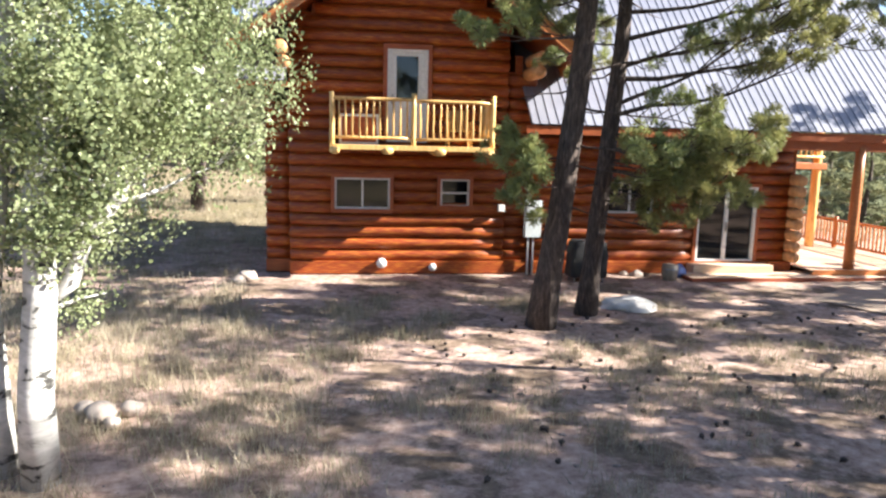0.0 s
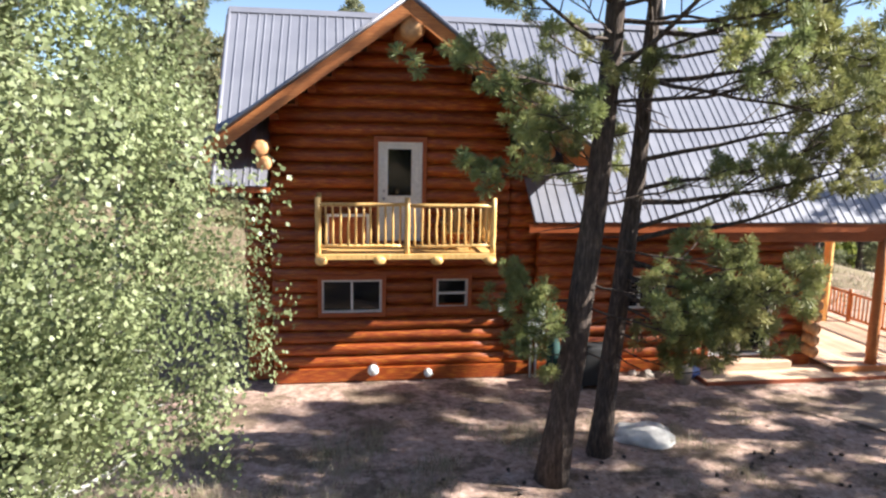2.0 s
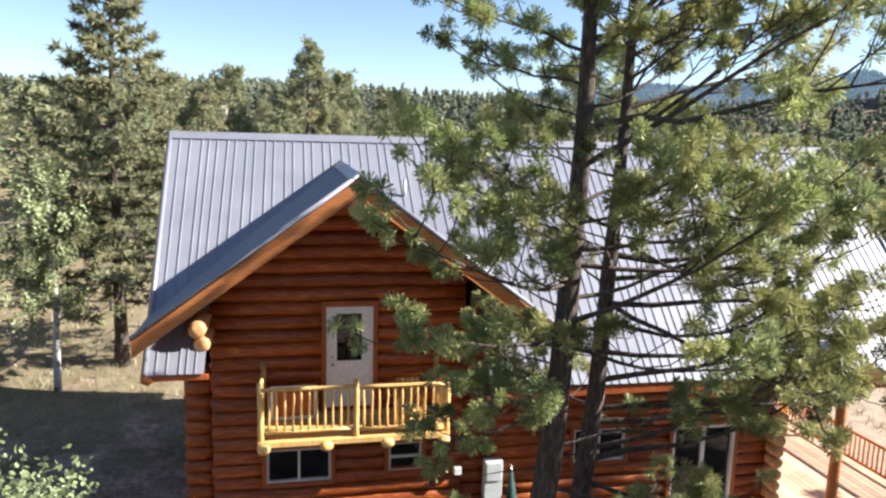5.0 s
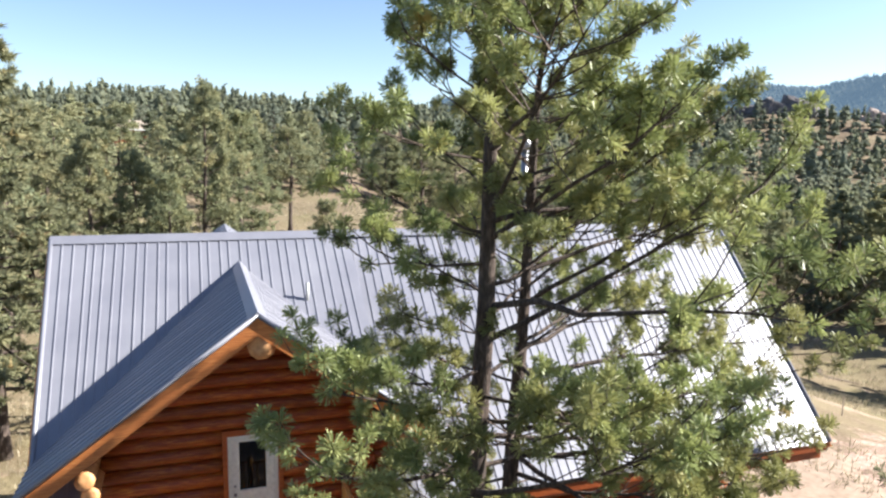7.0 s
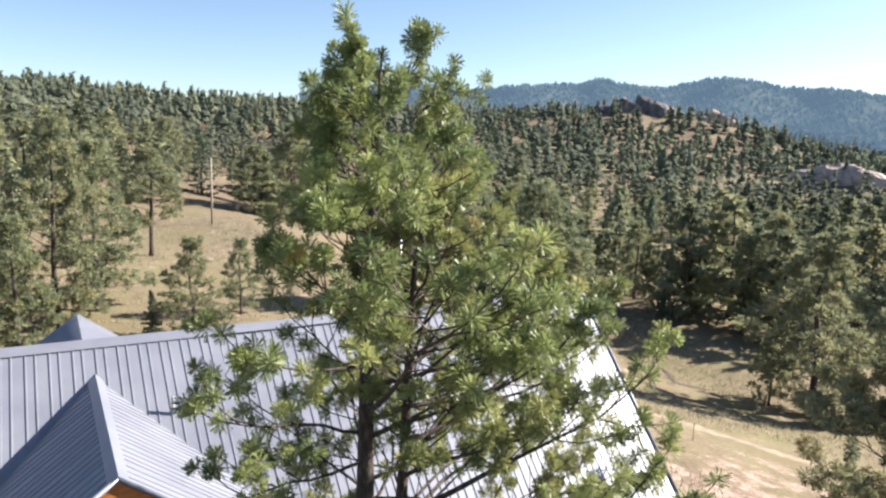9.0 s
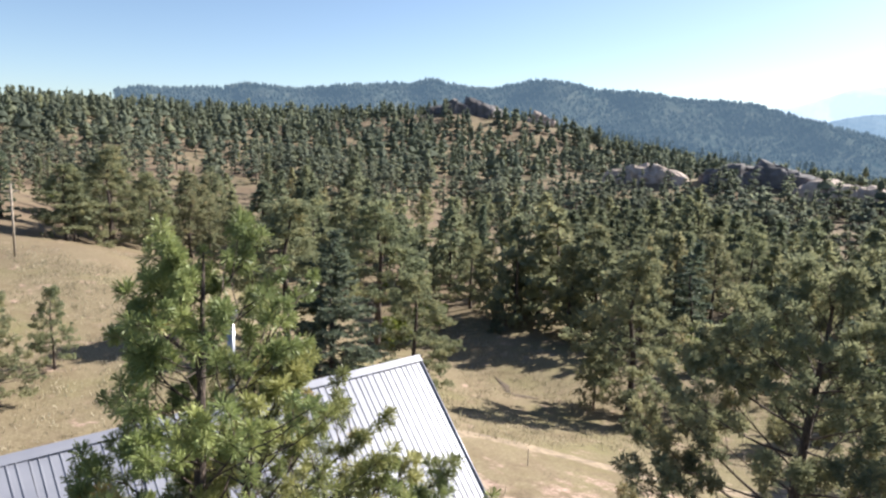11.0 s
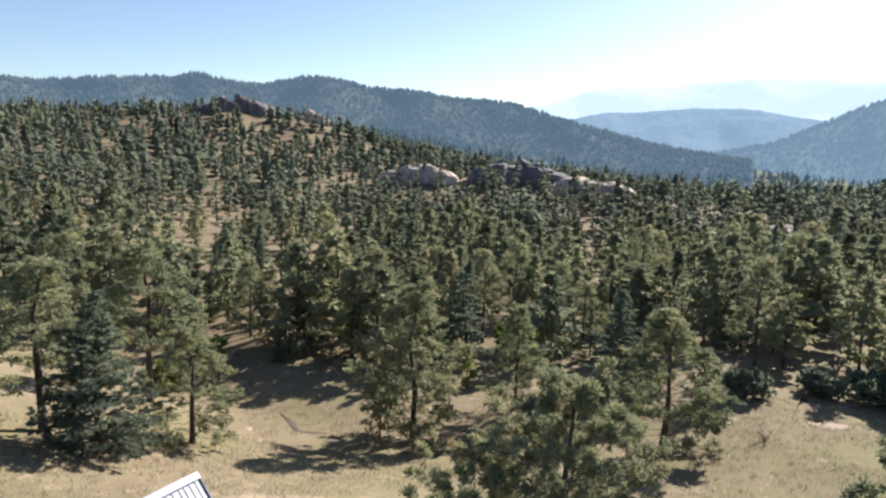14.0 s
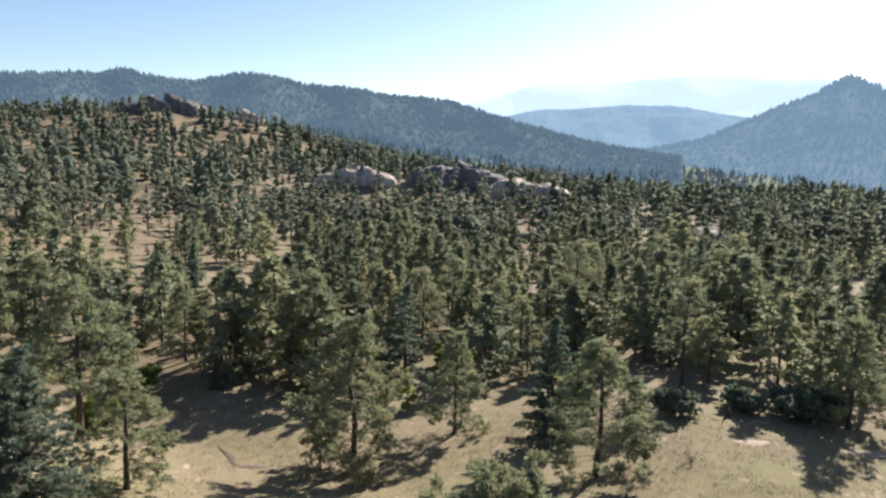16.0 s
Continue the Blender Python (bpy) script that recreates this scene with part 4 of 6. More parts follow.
# wooden tub and a blue glazed ball beside the step
tub = new("wooden_tub")
tub.location = (5.85, 16.2, 0)
tagged(tub, "weathered round wooden tub on the bare soil", "planter")
V, F = tube([(0, 0, 0), (0, 0, 0.22), (0, 0, 0.4)], [0.17, 0.21, 0.2], 14, 0.03)
part("staves", mesh_np("staves", V, F, [M_RUSTWOOD]), M_RUSTWOOD, tub)
V, F = tube([(0, 0, 0.28), (0, 0, 0.31)], [0.212, 0.212], 14)
part("hoop", mesh_np("hoop", V, F, [M_STEEL]), M_STEEL, tub)
ball = rock("gazing_ball", 6.25, 16.55, 0.17, 0.19, 3, M_BLUE, 1.0, 3)
tagged(ball, "blue glazed garden ball beside the step", "garden ball")
for i, (x, y, r) in enumerate(((-4.6, 16.6, 0.22), (-4.75, 16.1, 0.16), (5.2, 16.75, 0.16), (4.9, 16.9, 0.12), (11.2, 15.0, 0.12), (12.0, 15.05, 0.16), (12.6, 14.95, 0.13))):
    tagged(rock("stone", x, y, r * 0.25, r, i * 3.7), "rough grey-brown fieldstone on the soil", "stone", group="stones along the house")

# low pale boulder in front of the house, and a smaller one under the aspen
tagged(rock("pale_boulder", 3.6, 13.4, -0.04, 0.66, 5.3, M_PALE, 0.34, 4), "low pale boulder half sunk in the ground", "boulder")
for x, y, r in ((-5.2, 8.0, 0.19), (-4.9, 8.15, 0.14), (-5.45, 8.2, 0.13), (-5.0, 7.75, 0.10)):
    tagged(rock("stone", x, y, r * 0.2, r, x * 3.1), "pale lichened stone in the grass under the aspen", "stone", group="stones under the aspen")

# chair and framed screen on the balcony
chair = new("balcony_chair")
chair.location = (0.35, 16.35, DZ)
tagged(chair, "pale wooden slatted armchair on the balcony", "chair")
part("seat", box(-0.26, 0.26, -0.25, 0.2, 0.36, 0.40, 0.01), M_PEELED, chair)
for i in range(5):
    part("back_slat", box(-0.25 + i * 0.105, -0.17 + i * 0.105, 0.20, 0.225, 0.40, 0.86, 0.005), M_PEELED, chair)
for x in (-0.29, 0.25):
    part("armrest", box(x - 0.03, x + 0.07, -0.28, 0.24, 0.56, 0.59, 0.008), M_PEELED, chair)
    for y in (-0.24, 0.18):
        part("leg", box(x, x + 0.045, y, y + 0.045, 0.0, 0.56, 0.004), M_PEELED, chair)
screen = new("framed_screen")
screen.location = (-2.0, 16.72, DZ)
tagged(screen, "white-framed screen panel leaning on the balcony wall", "screen")
bm = bmesh.new()
for a in ((-0.47, 0.47, 0.66, 0.72), (-0.47, 0.47, 0.0, 0.06), (-0.47, -0.41, 0.06, 0.66), (0.41, 0.47, 0.06, 0.66)):
    box(a[0], a[1], 0.0, 0.03, a[2], a[3], bm=bm)
part("frame", bm, M_WHITE, screen)
part("mesh_panel", box(-0.41, 0.41, 0.012, 0.018, 0.06, 0.66), M_TRIM, screen)

# dirt track and driveway
ribbon("driveway", [(8.5, 13.0), (12.5, 15.0), (16.5, 19.0), (19.2, 23.0), (21.5, 26.5), (26, 33.5)], [2.5, 5.5, 8.5, 7, 3.6, 2.2], "pinkish gravel drive beside the porch")
ribbon("track", [(26, 33.5), (29.5, 33.5), (32.6, 30.2), (35.7, 23.6), (40, 18)], [2.6, 2.6, 2.5, 2.3, 1.8], "faint wheel track of pale soil across the meadow", material=M_RUT)
for i, pts in enumerate((((62.3, 11.8), (63.5, 11.0), (65.0, 9.9)), ((66.3, 4.2), (67.3, 2.5), (68.2, 0.8)), ((70.2, -5.2), (71.2, -7.5), (72.3, -9.9)))):
    ribbon("bare_soil", pts, [0.6, 2.0, 0.6], "patch of bare pinkish soil in the meadow")


# ---------------------------------------------------------------- trees
ribbon("eroded_bank", [(51.2, 51.8), (50.2, 49.4), (48.6, 47.6), (48.9, 45.6), (49.4, 44.4)], [0.15, 1.0, 0.5, 1.2, 0.1], "dark eroded soil bank cut across the meadow", lift=0.06, material=M_BANK)
stake = new("survey_stake")
tagged(stake, "thin weathered wooden stake standing in dry grass", "stake")
part("shaft", box(-0.025, 0.025, -0.02, 0.02, -0.2, 1.0, 0.004), M_RUSTWOOD, stake)
stake.location = (27.6, 27.5, ground_z(27.6, 27.5))


def unit(v):
    return v / (np.linalg.norm(v, axis=-1, keepdims=True) + 1e-9)


def needles(C, A, k, length, width, rng, spread=0.9, pull=0.6, back=0.5, fan=False):
    """Tufts of needles: C centres, A axes, k blades each. Returns V, F and a tone a blade."""
    n = len(C)
    d = unit(A[:, None] * pull + unit(rng.normal(size=(n, k, 3))) * spread)
    L = length * rng.uniform(0.7, 1.15, (n, k, 1))
    base = C[:, None] - A[:, None] * rng.uniform(0, back, (n, k, 1)) * length
    side = unit(np.cross(d, rng.normal(size=(n, k, 3)))) * width * rng.uniform(0.7, 1.3, (n, k, 1)) / 2
    V = np.stack([base, base + d * L - side, base + d * L + side] if fan else [base - side, base + side, base + d * L], 2).reshape(-1, 3)
    F = np.arange(len(V)).reshape(-1, 3)
    t = np.repeat(rng.beta(2, 2.4, n), k) + rng.normal(0, 0.07, n * k)
    return V, F, np.clip(t, 0, 1)


def brushes_of(C, A, k, length, width, rng):
    """Bottle brushes of needles: each stands round the end of a twig, its needles swept forwards. Returns V, F and a tone a brush."""
    n = len(C)
    f = rng.uniform(0, 1, (n, k, 1))
    size = rng.uniform(0.75, 1.25, (n, 1, 1))
    base = C[:, None] - A[:, None] * f * length * 0.6 * size
    d = unit(A[:, None] * 0.5 + unit(rng.normal(size=(n, k, 3))))
    L = length * size * rng.uniform(0.8, 1.05, (n, k, 1))
    side = unit(np.cross(d, rng.normal(size=(n, k, 3)))) * width * rng.uniform(0.7, 1.3, (n, k, 1)) / 2
    V = np.stack([base, base + d * L - side, base + d * L + side], 2).reshape(-1, 3)
    F = np.arange(len(V)).reshape(-1, 3)
    t = np.repeat(rng.beta(2, 2.4, n), k) + rng.normal(0, 0.07, n * k)
    return V, F, np.clip(t, 0, 1)


def limb_line(p0, az, el, L, rise, rng, m=5, kink=0.06):
    s = np.linspace(0, 1, m)
    h = np.array([math.sin(az), math.cos(az)])
    hor = s * L * math.cos(el)
    ver = s * L * math.sin(el) + rise * L * s ** 2
    P = np.stack([p0[0] + h[0] * hor, p0[1] + h[1] * hor, p0[2] + ver], 1)
    P[1:] += np.cumsum(rng.normal(0, kink * L / m, (m - 1, 3)), axis=0)
    return P


def conifer(axis, r0, crown0, reach, limbs, twigs, tuft, rng, style="pine", lean=(0, 0), tuft_per=2.5, sides=8, dead=4, puff=(0.9, 0.6, 0.5), full=2.6):
    """Trunk with limbs and needle tufts. axis: points up the trunk; reach: longest limb; tuft: (blades, length, width)."""
    axis = np.array(axis, float)
    H = axis[-1, 2] - axis[0, 2]
    zs = axis[:, 2]
    at = lambda z: np.array([np.interp(z, zs, axis[:, 0]), np.interp(z, zs, axis[:, 1]), z])
    m = 12
    zz = np.linspace(zs[0], zs[-1], m)
    pts = np.array([at(z) for z in zz])
    f = (zz - zs[0]) / H
    rad = r0 * (1 - f) ** 0.85 + 0.012
    rad[0] *= 1.25
    wood = [tube(pts, rad, sides, 0.07, rng)]
    C, A = [], []
    golden = 2.39996
    for i in range(limbs):
        u = (i + rng.uniform(-0.4, 0.4)) / limbs
        u = min(max(u, 0), 1)
        rel = crown0 + (0.985 - crown0) * u ** 0.9
        z = zs[0] + H * rel
        az = i * golden + rng.normal(0, 0.35)
        c = (rel - crown0) / (1 - crown0)
        if style == "pine":
            prof = (0.62 + 0.38 * math.sin(math.pi * min(1, c * 1.35 + 0.12))) * (1 - c ** full) + 0.07
            el = rng.uniform(-0.4, 0.35) + (0.65 + 0.12 * (full - 2.6)) * c
            rise = rng.uniform(-0.15, 0.4)
        else:
            prof = (1 - c) ** 0.85 + 0.05
            el = rng.uniform(-0.25, 0.0) + 0.45 * c
            rise = rng.uniform(0.02, 0.15)
        side = 1 + lean[0] * math.sin(az) + lean[1] * math.cos(az)
        L = reach * prof * side * rng.uniform(0.68, 1.12)
        P = limb_line(at(z), az, el, L, rise, rng, 6 if sides >= 10 else 4, 0.11 if style == "pine" else 0.06)
        wood.append(tube(P, np.linspace(max(0.016, 0.021 * L), 0.006, len(P)), 3 if sides < 10 else 6, 0, rng, caps=False))
        d = unit(np.gradient(P, axis=0))
        nt = max(2, int(twigs * L / reach))
        for k in range(nt):
            s = 0.28 + 0.72 * (k + rng.uniform(0.2, 0.8)) / nt if style == "pine" else 0.1 + 0.9 * (k + rng.uniform(0, 1)) / nt
            q = s * (len(P) - 1)
            j = min(int(q), len(P) - 2)
            p = P[j] + (P[j + 1] - P[j]) * (q - j)
            dd = d[j]
            sd = unit(np.cross(dd, [0, 0, 1.0])) * (1 if k % 2 else -1)
            tw = unit(dd * 0.75 + sd * rng.uniform(0.4, 1.0) + np.array([0, 0, rng.uniform(-0.15, 0.45) if style == "pine" else rng.uniform(-0.25, 0.1)]))
            tl = L * rng.uniform(0.16, 0.34) * (1.1 - 0.5 * s)
            e = p + tw * tl
            if sides >= 10:
                wood.append(tube([p, (p + e) / 2 + rng.normal(0, 0.02, 3), e], [0.012, 0.009, 0.005], 3, 0, rng, caps=False))
            cnt = max(1, int(round(tuft_per * rng.uniform(0.6, 1.4))))
            for q2 in range(cnt):
                g = 1 - 0.62 * q2 / cnt
                C.append(p + (e - p) * g + rng.normal(0, 0.03 * tl, 3))
                A.append(tw)
        C.append(P[-1])
        A.append(d[-1])
    C.append(axis[-1])
    A.append(np.array([0, 0, 1.0]))
    for i in range(dead):
        z = zs[0] + H * rng.uniform(0.4 * crown0, crown0)
        P = limb_line(at(z), rng.uniform(0, 6.3), rng.uniform(-0.4, 0.1), reach * rng.uniform(0.15, 0.4), 0, rng, 4, 0.15)
        wood.append(tube(P, [0.02, 0.015, 0.01, 0.004], 4, 0, rng, caps=False))
    V, F, t = needles(np.array(C), np.array(A), tuft[0], tuft[1], tuft[2], rng, *puff)
    return join(wood), (V, F, t)


def ponderosa(axis, r0, crown0, reach, limbs, boughs, brushes, blades, size, rng, lean=(0, 0), full=4.0, sides=10, dead=8, low_limbs=()):
    """Pine whose limbs fork into upturned boughs, each twig ending in a brush of needles. size: needle length and width."""
    axis = np.array(axis, float)
    zs = axis[:, 2]
    H = zs[-1] - zs[0]
    at = lambda z: np.array([np.interp(z, zs, axis[:, 0]), np.interp(z, zs, axis[:, 1]), z])
    zz = np.linspace(zs[0], zs[-1], 14)
    f = (zz - zs[0]) / H
    rad = r0 * (1 - f) ** 0.8 + 0.014
    rad[0] *= 1.25
    wood = [tube(np.array([at(z) for z in zz]), rad, sides, 0.08, rng)]
    C, A, T = [], [], []
    up = np.array([0, 0, 1.0])
    for i in range(limbs + len(low_limbs)):
        rel = crown0 + (0.97 - crown0) * min(1, max(0, (i + rng.uniform(-0.5, 0.5)) / limbs)) ** 0.95
        c = (rel - crown0) / (1 - crown0)
        az = i * 2.39996 + rng.normal(0, 0.4)
        if c < 0.42 and sides >= 10 and i % 5 in (1, 3) and i < limbs:
            continue
        prof = (0.78 + 0.22 * math.sin(math.pi * min(1, c * 1.1 + 0.1))) * (1 - c ** full) + 0.06
        L = reach * prof * (1 + lean[0] * math.sin(az) + lean[1] * math.cos(az)) * rng.uniform(0.58, 1.06)
        tilt = rng.uniform(-0.35, 0.2) + 0.8 * c
        if i >= limbs:
            zl, az, L, tilt = low_limbs[i - limbs]
            rel = (zl - zs[0]) / H
        P = limb_line(at(zs[0] + H * rel), az, tilt, L, rng.uniform(-0.05, 0.3), rng, 7, 0.10)
        wood.append(tube(P, np.linspace(max(0.016, 0.0135 * L), 0.007, 7), 6 if sides >= 10 else 4, 0, rng, caps=False))
        d = unit(np.gradient(P, axis=0))
        nb = max(5 if sides >= 10 else 3, int(round(boughs * L / reach)))
        for k in range(nb):
            s = 0.38 + 0.62 * (k + rng.uniform(0.2, 1.0)) / nb
            q = min(s, 0.999) * 6
            j = int(q)
            p = P[j] + (P[j + 1] - P[j]) * (q - j)
            sd = unit(np.cross(d[j], up)) * (1 if k % 2 else -1)
            b = unit(d[j] * 0.8 + sd * rng.uniform(0.3, 1.3) + up * rng.uniform(-0.45, 0.7))
            bl = (0.45 + 0.20 * L) * rng.uniform(0.6, 1.25) * (1.25 - 0.55 * s)
            e = p + b * bl + up * bl * rng.uniform(0.05, 0.35)
            mid = (p + e) / 2 - up * bl * 0.08
            wood.append(tube([p, mid, e], [0.013, 0.010, 0.006], 3, 0, rng, caps=False))
            tone = rng.beta(2, 2)
            n = max(1, int(round(brushes * rng.uniform(0.6, 1.4))))
            for m in range(n):
                g = 1 - 0.45 * m / n
                o = mid + (e - mid) * (2 * g - 1) if g > 0.5 else p + (mid - p) * 2 * g
                a = unit(b * 0.8 + rng.normal(0, 0.6, 3) + up * 0.55)
                tip = o + a * size[0] * rng.uniform(0.7, 2.0)
                if sides > 7:
                    wood.append(tube([o, tip], [0.007, 0.005], 3, 0, rng, caps=False))
                C.append(tip)
                A.append(a)
                T.append(tone)
        C.append(P[-1])
        A.append(d[-1])
        T.append(0.6)
    for i in range(9):
        C.append(axis[-1] - up * 0.13 * i + rng.normal(0, 0.06, 3) * i)
        A.append(unit(up + rng.normal(0, 0.3, 3)))
        T.append(0.6)
    for i in range(dead):
        P = limb_line(at(zs[0] + H * rng.uniform(0.35 * crown0, crown0 * 1.3)), rng.uniform(0, 6.3), rng.uniform(-0.4, 0.1), reach * rng.uniform(0.15, 0.45), 0, rng, 4, 0.15)
        wood.append(tube(P, [0.02, 0.015, 0.01, 0.004], 4, 0, rng, caps=False))
    V, F, t = brushes_of(np.array(C), np.array(A), blades, size[0], size[1], rng)
    t = np.clip(np.repeat(np.array(T), blades) * 0.8 + t * 0.25, 0, 1)
    return join(wood), (V, F, t)


def tree_thing(name, label, wood, crown, bark, foliage, at=(0, 0, 0), category="tree", group=""):
    ob = new(name)
    tagged(ob, label, category, group)
    part("trunk", mesh_np("trunk", wood[0], wood[1], [bark]), bark, ob)
    part("crown", mesh_np("crown", crown[0], crown[1], [foliage], tone=crown[2]), foliage, ob)
    ob.location = at
    return ob


# the pair of ponderosa pines before the house
rng = np.random.default_rng(21)
w, c = ponderosa([(0, 0, -0.1), (0.30, 0.0, 2.5), (0.55, -0.05, 5), (0.62, -0.3, 9), (0.5, -0.6, 12), (0.95, 0.1, 15.1)], 0.23, 0.33, 3.0, 58, 9, 3.8, 88, (0.14, 0.0165), rng, lean=(0.20, -0.2), full=3.3,
                 low_limbs=((5.6, -1.6, 1.0, 0.2), (5.2, -1.3, 0.9, 0.0), (3.1, -1.4, 1.1, -0.1), (2.9, -1.8, 0.9, 0.0), (2.6, -2.2, 1.0, -0.1), (2.2, -1.9, 0.8, 0.0), (3.4, 2.2, 1.7, -0.1), (3.0, 2.5, 1.5, -0.15), (4.0, 2.0, 2.0, -0.1), (4.6, 1.7, 2.2, 0.2), (7.8, -1.2, 1.5, 0.25), (6.2, 2.6, 2.6, 0.0), (6.9, 1.5, 2.8, 0.1), (7.6, 2.3, 2.7, 0.1), (7.2, -2.4, 1.8, 0.1)))
tree_thing("ponderosa_pine", "tall leaning ponderosa pine with dark bark and bushy yellow-green needles", w, c, M_BARK, M_NEEDLE, (1.27, 11.86, 0.0), group="twin pines before the house")
w, c = ponderosa([(0, 0, -0.1), (0.20, 0.0, 2.5), (0.38, -0.1, 5), (0.40, -0.45, 9), (0.2, -1.0, 12), (0.4, -0.9, 13.3)], 0.19, 0.37, 3.0, 44, 9, 3.8, 88, (0.14, 0.0165), rng, lean=(0.32, -0.34), full=2.6,
                 low_limbs=((2.3, 2.9, 1.5, -0.1), (2.0, 2.6, 1.3, -0.1), (2.9, 2.1, 2.5, -0.2), (3.3, 2.8, 2.1, -0.25), (2.5, 1.8, 2.0, -0.15), (3.6, 2.4, 2.6, -0.15), (3.1, 2.3, 2.3, -0.15), (2.8, 2.6, 2.0, -0.2), (3.5, 2.0, 2.4, -0.1), (3.0, 2.9, 1.8, -0.1), (2.5, 2.2, 1.7, -0.15), (3.3, 2.5, 2.6, -0.2), (2.7, 1.9, 1.6, -0.1),
                            (3.9, 1.8, 4.0, 0.10), (4.1, 2.0, 3.6, 0.22), (4.6, 1.8, 4.2, 0.15), (4.8, 2.2, 3.4, 0.2), (5.3, 1.95, 3.8, 0.12), (5.8, 2.1, 3.4, 0.12), (6.6, 2.0, 3.8, 0.05), (7.4, 2.05, 4.0, 0.0), (8.0, 1.8, 3.6, 0.1), (6.3, 2.6, 3.0, -0.05), (7.0, 1.5, 3.4, 0.05), (8.4, 1.2, 3.2, 0.1), (9.6, 1.6, 3.0, 0.25), (10.3, 2.3, 2.6, 0.3), (10.9, 1.3, 2.4, 0.4), (9.9, 0.6, 2.4, 0.3)))
tree_thing("ponderosa_pine", "tall slender ponderosa pine beside its twin, long boughs on one side", w, c, M_BARK, M_NEEDLE, (2.43, 12.76, 0.0), group="twin pines before the house")


def aspen(axis_list, crown_c, crown_r, leaves, size, rng, seed):
    """Pale trunks, forking limbs and many small leaves in clumps."""
    wood, tips = [], []
    for axis, r0 in axis_list:
        axis = np.array(axis, float)
        m = 9
        zz = np.linspace(axis[0, 2], axis[-1, 2], m)
        P = np.stack([np.interp(zz, axis[:, 2], axis[:, 0]), np.interp(zz, axis[:, 2], axis[:, 1]), zz], 1)
        P[1:-1] += rng.normal(0, 0.03, (m - 2, 3)) * [1, 1, 0]
        wood.append(tube(P, r0 * (1 - 0.85 * np.linspace(0, 1, m)) + 0.01, 12, 0.04, rng))
        for i in range(26):
            f = rng.uniform(0.22, 1.0)
            q = f * (m - 1)
            j = min(int(q), m - 2)
            p = P[j] + (P[j + 1] - P[j]) * (q - j)
            L = rng.uniform(0.6, 1.6) * (1.1 - 0.6 * f) * min(crown_r[:2]) / 2.0
            B = limb_line(p, rng.uniform(0, 6.28), rng.uniform(0.1, 0.9), L, rng.uniform(-0.1, 0.3), rng, 6, 0.12)
            wood.append(tube(B, np.linspace(0.035 * (1.2 - f), 0.005, 6), 5, 0, rng, caps=False))
            tips.append(B[3:])
            for k in range(3):
                b0 = B[rng.integers(2, 5)]
                D = limb_line(b0, rng.uniform(0, 6.28), rng.uniform(-0.3, 0.8), L * 0.45, 0, rng, 4, 0.15)
                wood.append(tube(D, np.linspace(0.012, 0.003, 4), 3, 0, rng, caps=False))
                tips.append(D[1:])
    # clumps fill the crown, denser towards its outside
    nc = leaves // 190
    d = unit(rng.normal(size=(nc, 3)))
    rad = rng.uniform(0.25, 1, (nc, 1)) ** 0.45
    bulge = np.array([1 + 0.28 * noise.noise((v[0] * 1.7, v[1] * 1.7, v[2] * 1.7 + seed)) for v in d])[:, None]
    C = d * rad * bulge * np.array(crown_r)
    C[:, :2] *= np.interp(C[:, 2:] / crown_r[2], [-1, -0.5, -0.1, 1], [1.1, 1.2, 0.97, 0.74])
    C += np.array(crown_c)
    T = np.concatenate(tips)[::2]
    C = np.concatenate([C, T + rng.normal(0, 0.05, T.shape)])
    k = max(6, leaves // len(C))
    P = (C[:, None] + unit(rng.normal(size=(len(C), k, 3))) * (0.25 * rng.uniform(0, 1, (len(C), k, 1)) ** 0.5) * [1, 1, 1.5]).reshape(-1, 3)
    n = len(P)
    face = unit(unit(C - np.array(crown_c)) + rng.normal(0, 0.55, C.shape) + [0, 0, 0.35])
    face = unit(np.repeat(face, k, axis=0) + rng.normal(0, 0.45, (n, 3)))
    a = unit(np.cross(face, rng.normal(size=(n, 3))))
    b = np.cross(face, a)
    s = size * rng.uniform(0.7, 1.25, (n, 1))
    V = np.stack([P - a * s * 0.5, P + b * s * 0.46, P + a * s * 0.55, P - b * s * 0.46], 1).reshape(-1, 3)
    F = np.arange(len(V)).reshape(-1, 4)
    t = np.clip(np.repeat(rng.beta(1.6, 1.6, len(C)), k) * 0.75 + rng.uniform(0, 0.2, n), 0, 1)
    return join(wood), (V, F, t)


rng = np.random.default_rng(5)
w, c = aspen([([(0, 0, -0.1), (0.05, 0.05, 2.0), (0.15, 0.3, 4.2), (0.3, 0.5, 7.6)], 0.17), ([(-0.45, 0.25, -0.1), (-0.5, 0.3, 2.0), (-0.3, 0.6, 4.5), (0.2, 0.8, 7.0)], 0.13), ([(0.02, 0.03, 1.5), (0.7, 0.5, 2.8), (1.3, 0.9, 4.6)], 0.08)],
             (0.42, 0.65, 5.05), (2.0, 1.9, 2.8), 98000, 0.044, rng, 4)
tree_thing("aspen", "aspen with chalk-white twin trunks and fluttering grey-green leaves", w, c, M_ASPENBARK, M_LEAF, (-5.25, 6.45, 0.0))
w, c = aspen([([(0, 0, -0.1), (0.1, 0, 3), (0.0, 0.2, 7.4)], 0.12)], (0, 0.1, 5.0), (1.9, 1.9, 2.8), 9000, 0.11, rng, 9)
tree_thing("aspen", "slim white-trunked aspen at the edge of the clearing", w, c, M_ASPENBARK, M_LEAF, (-9.9, 27.5, ground_z(-9.9, 27.5)))

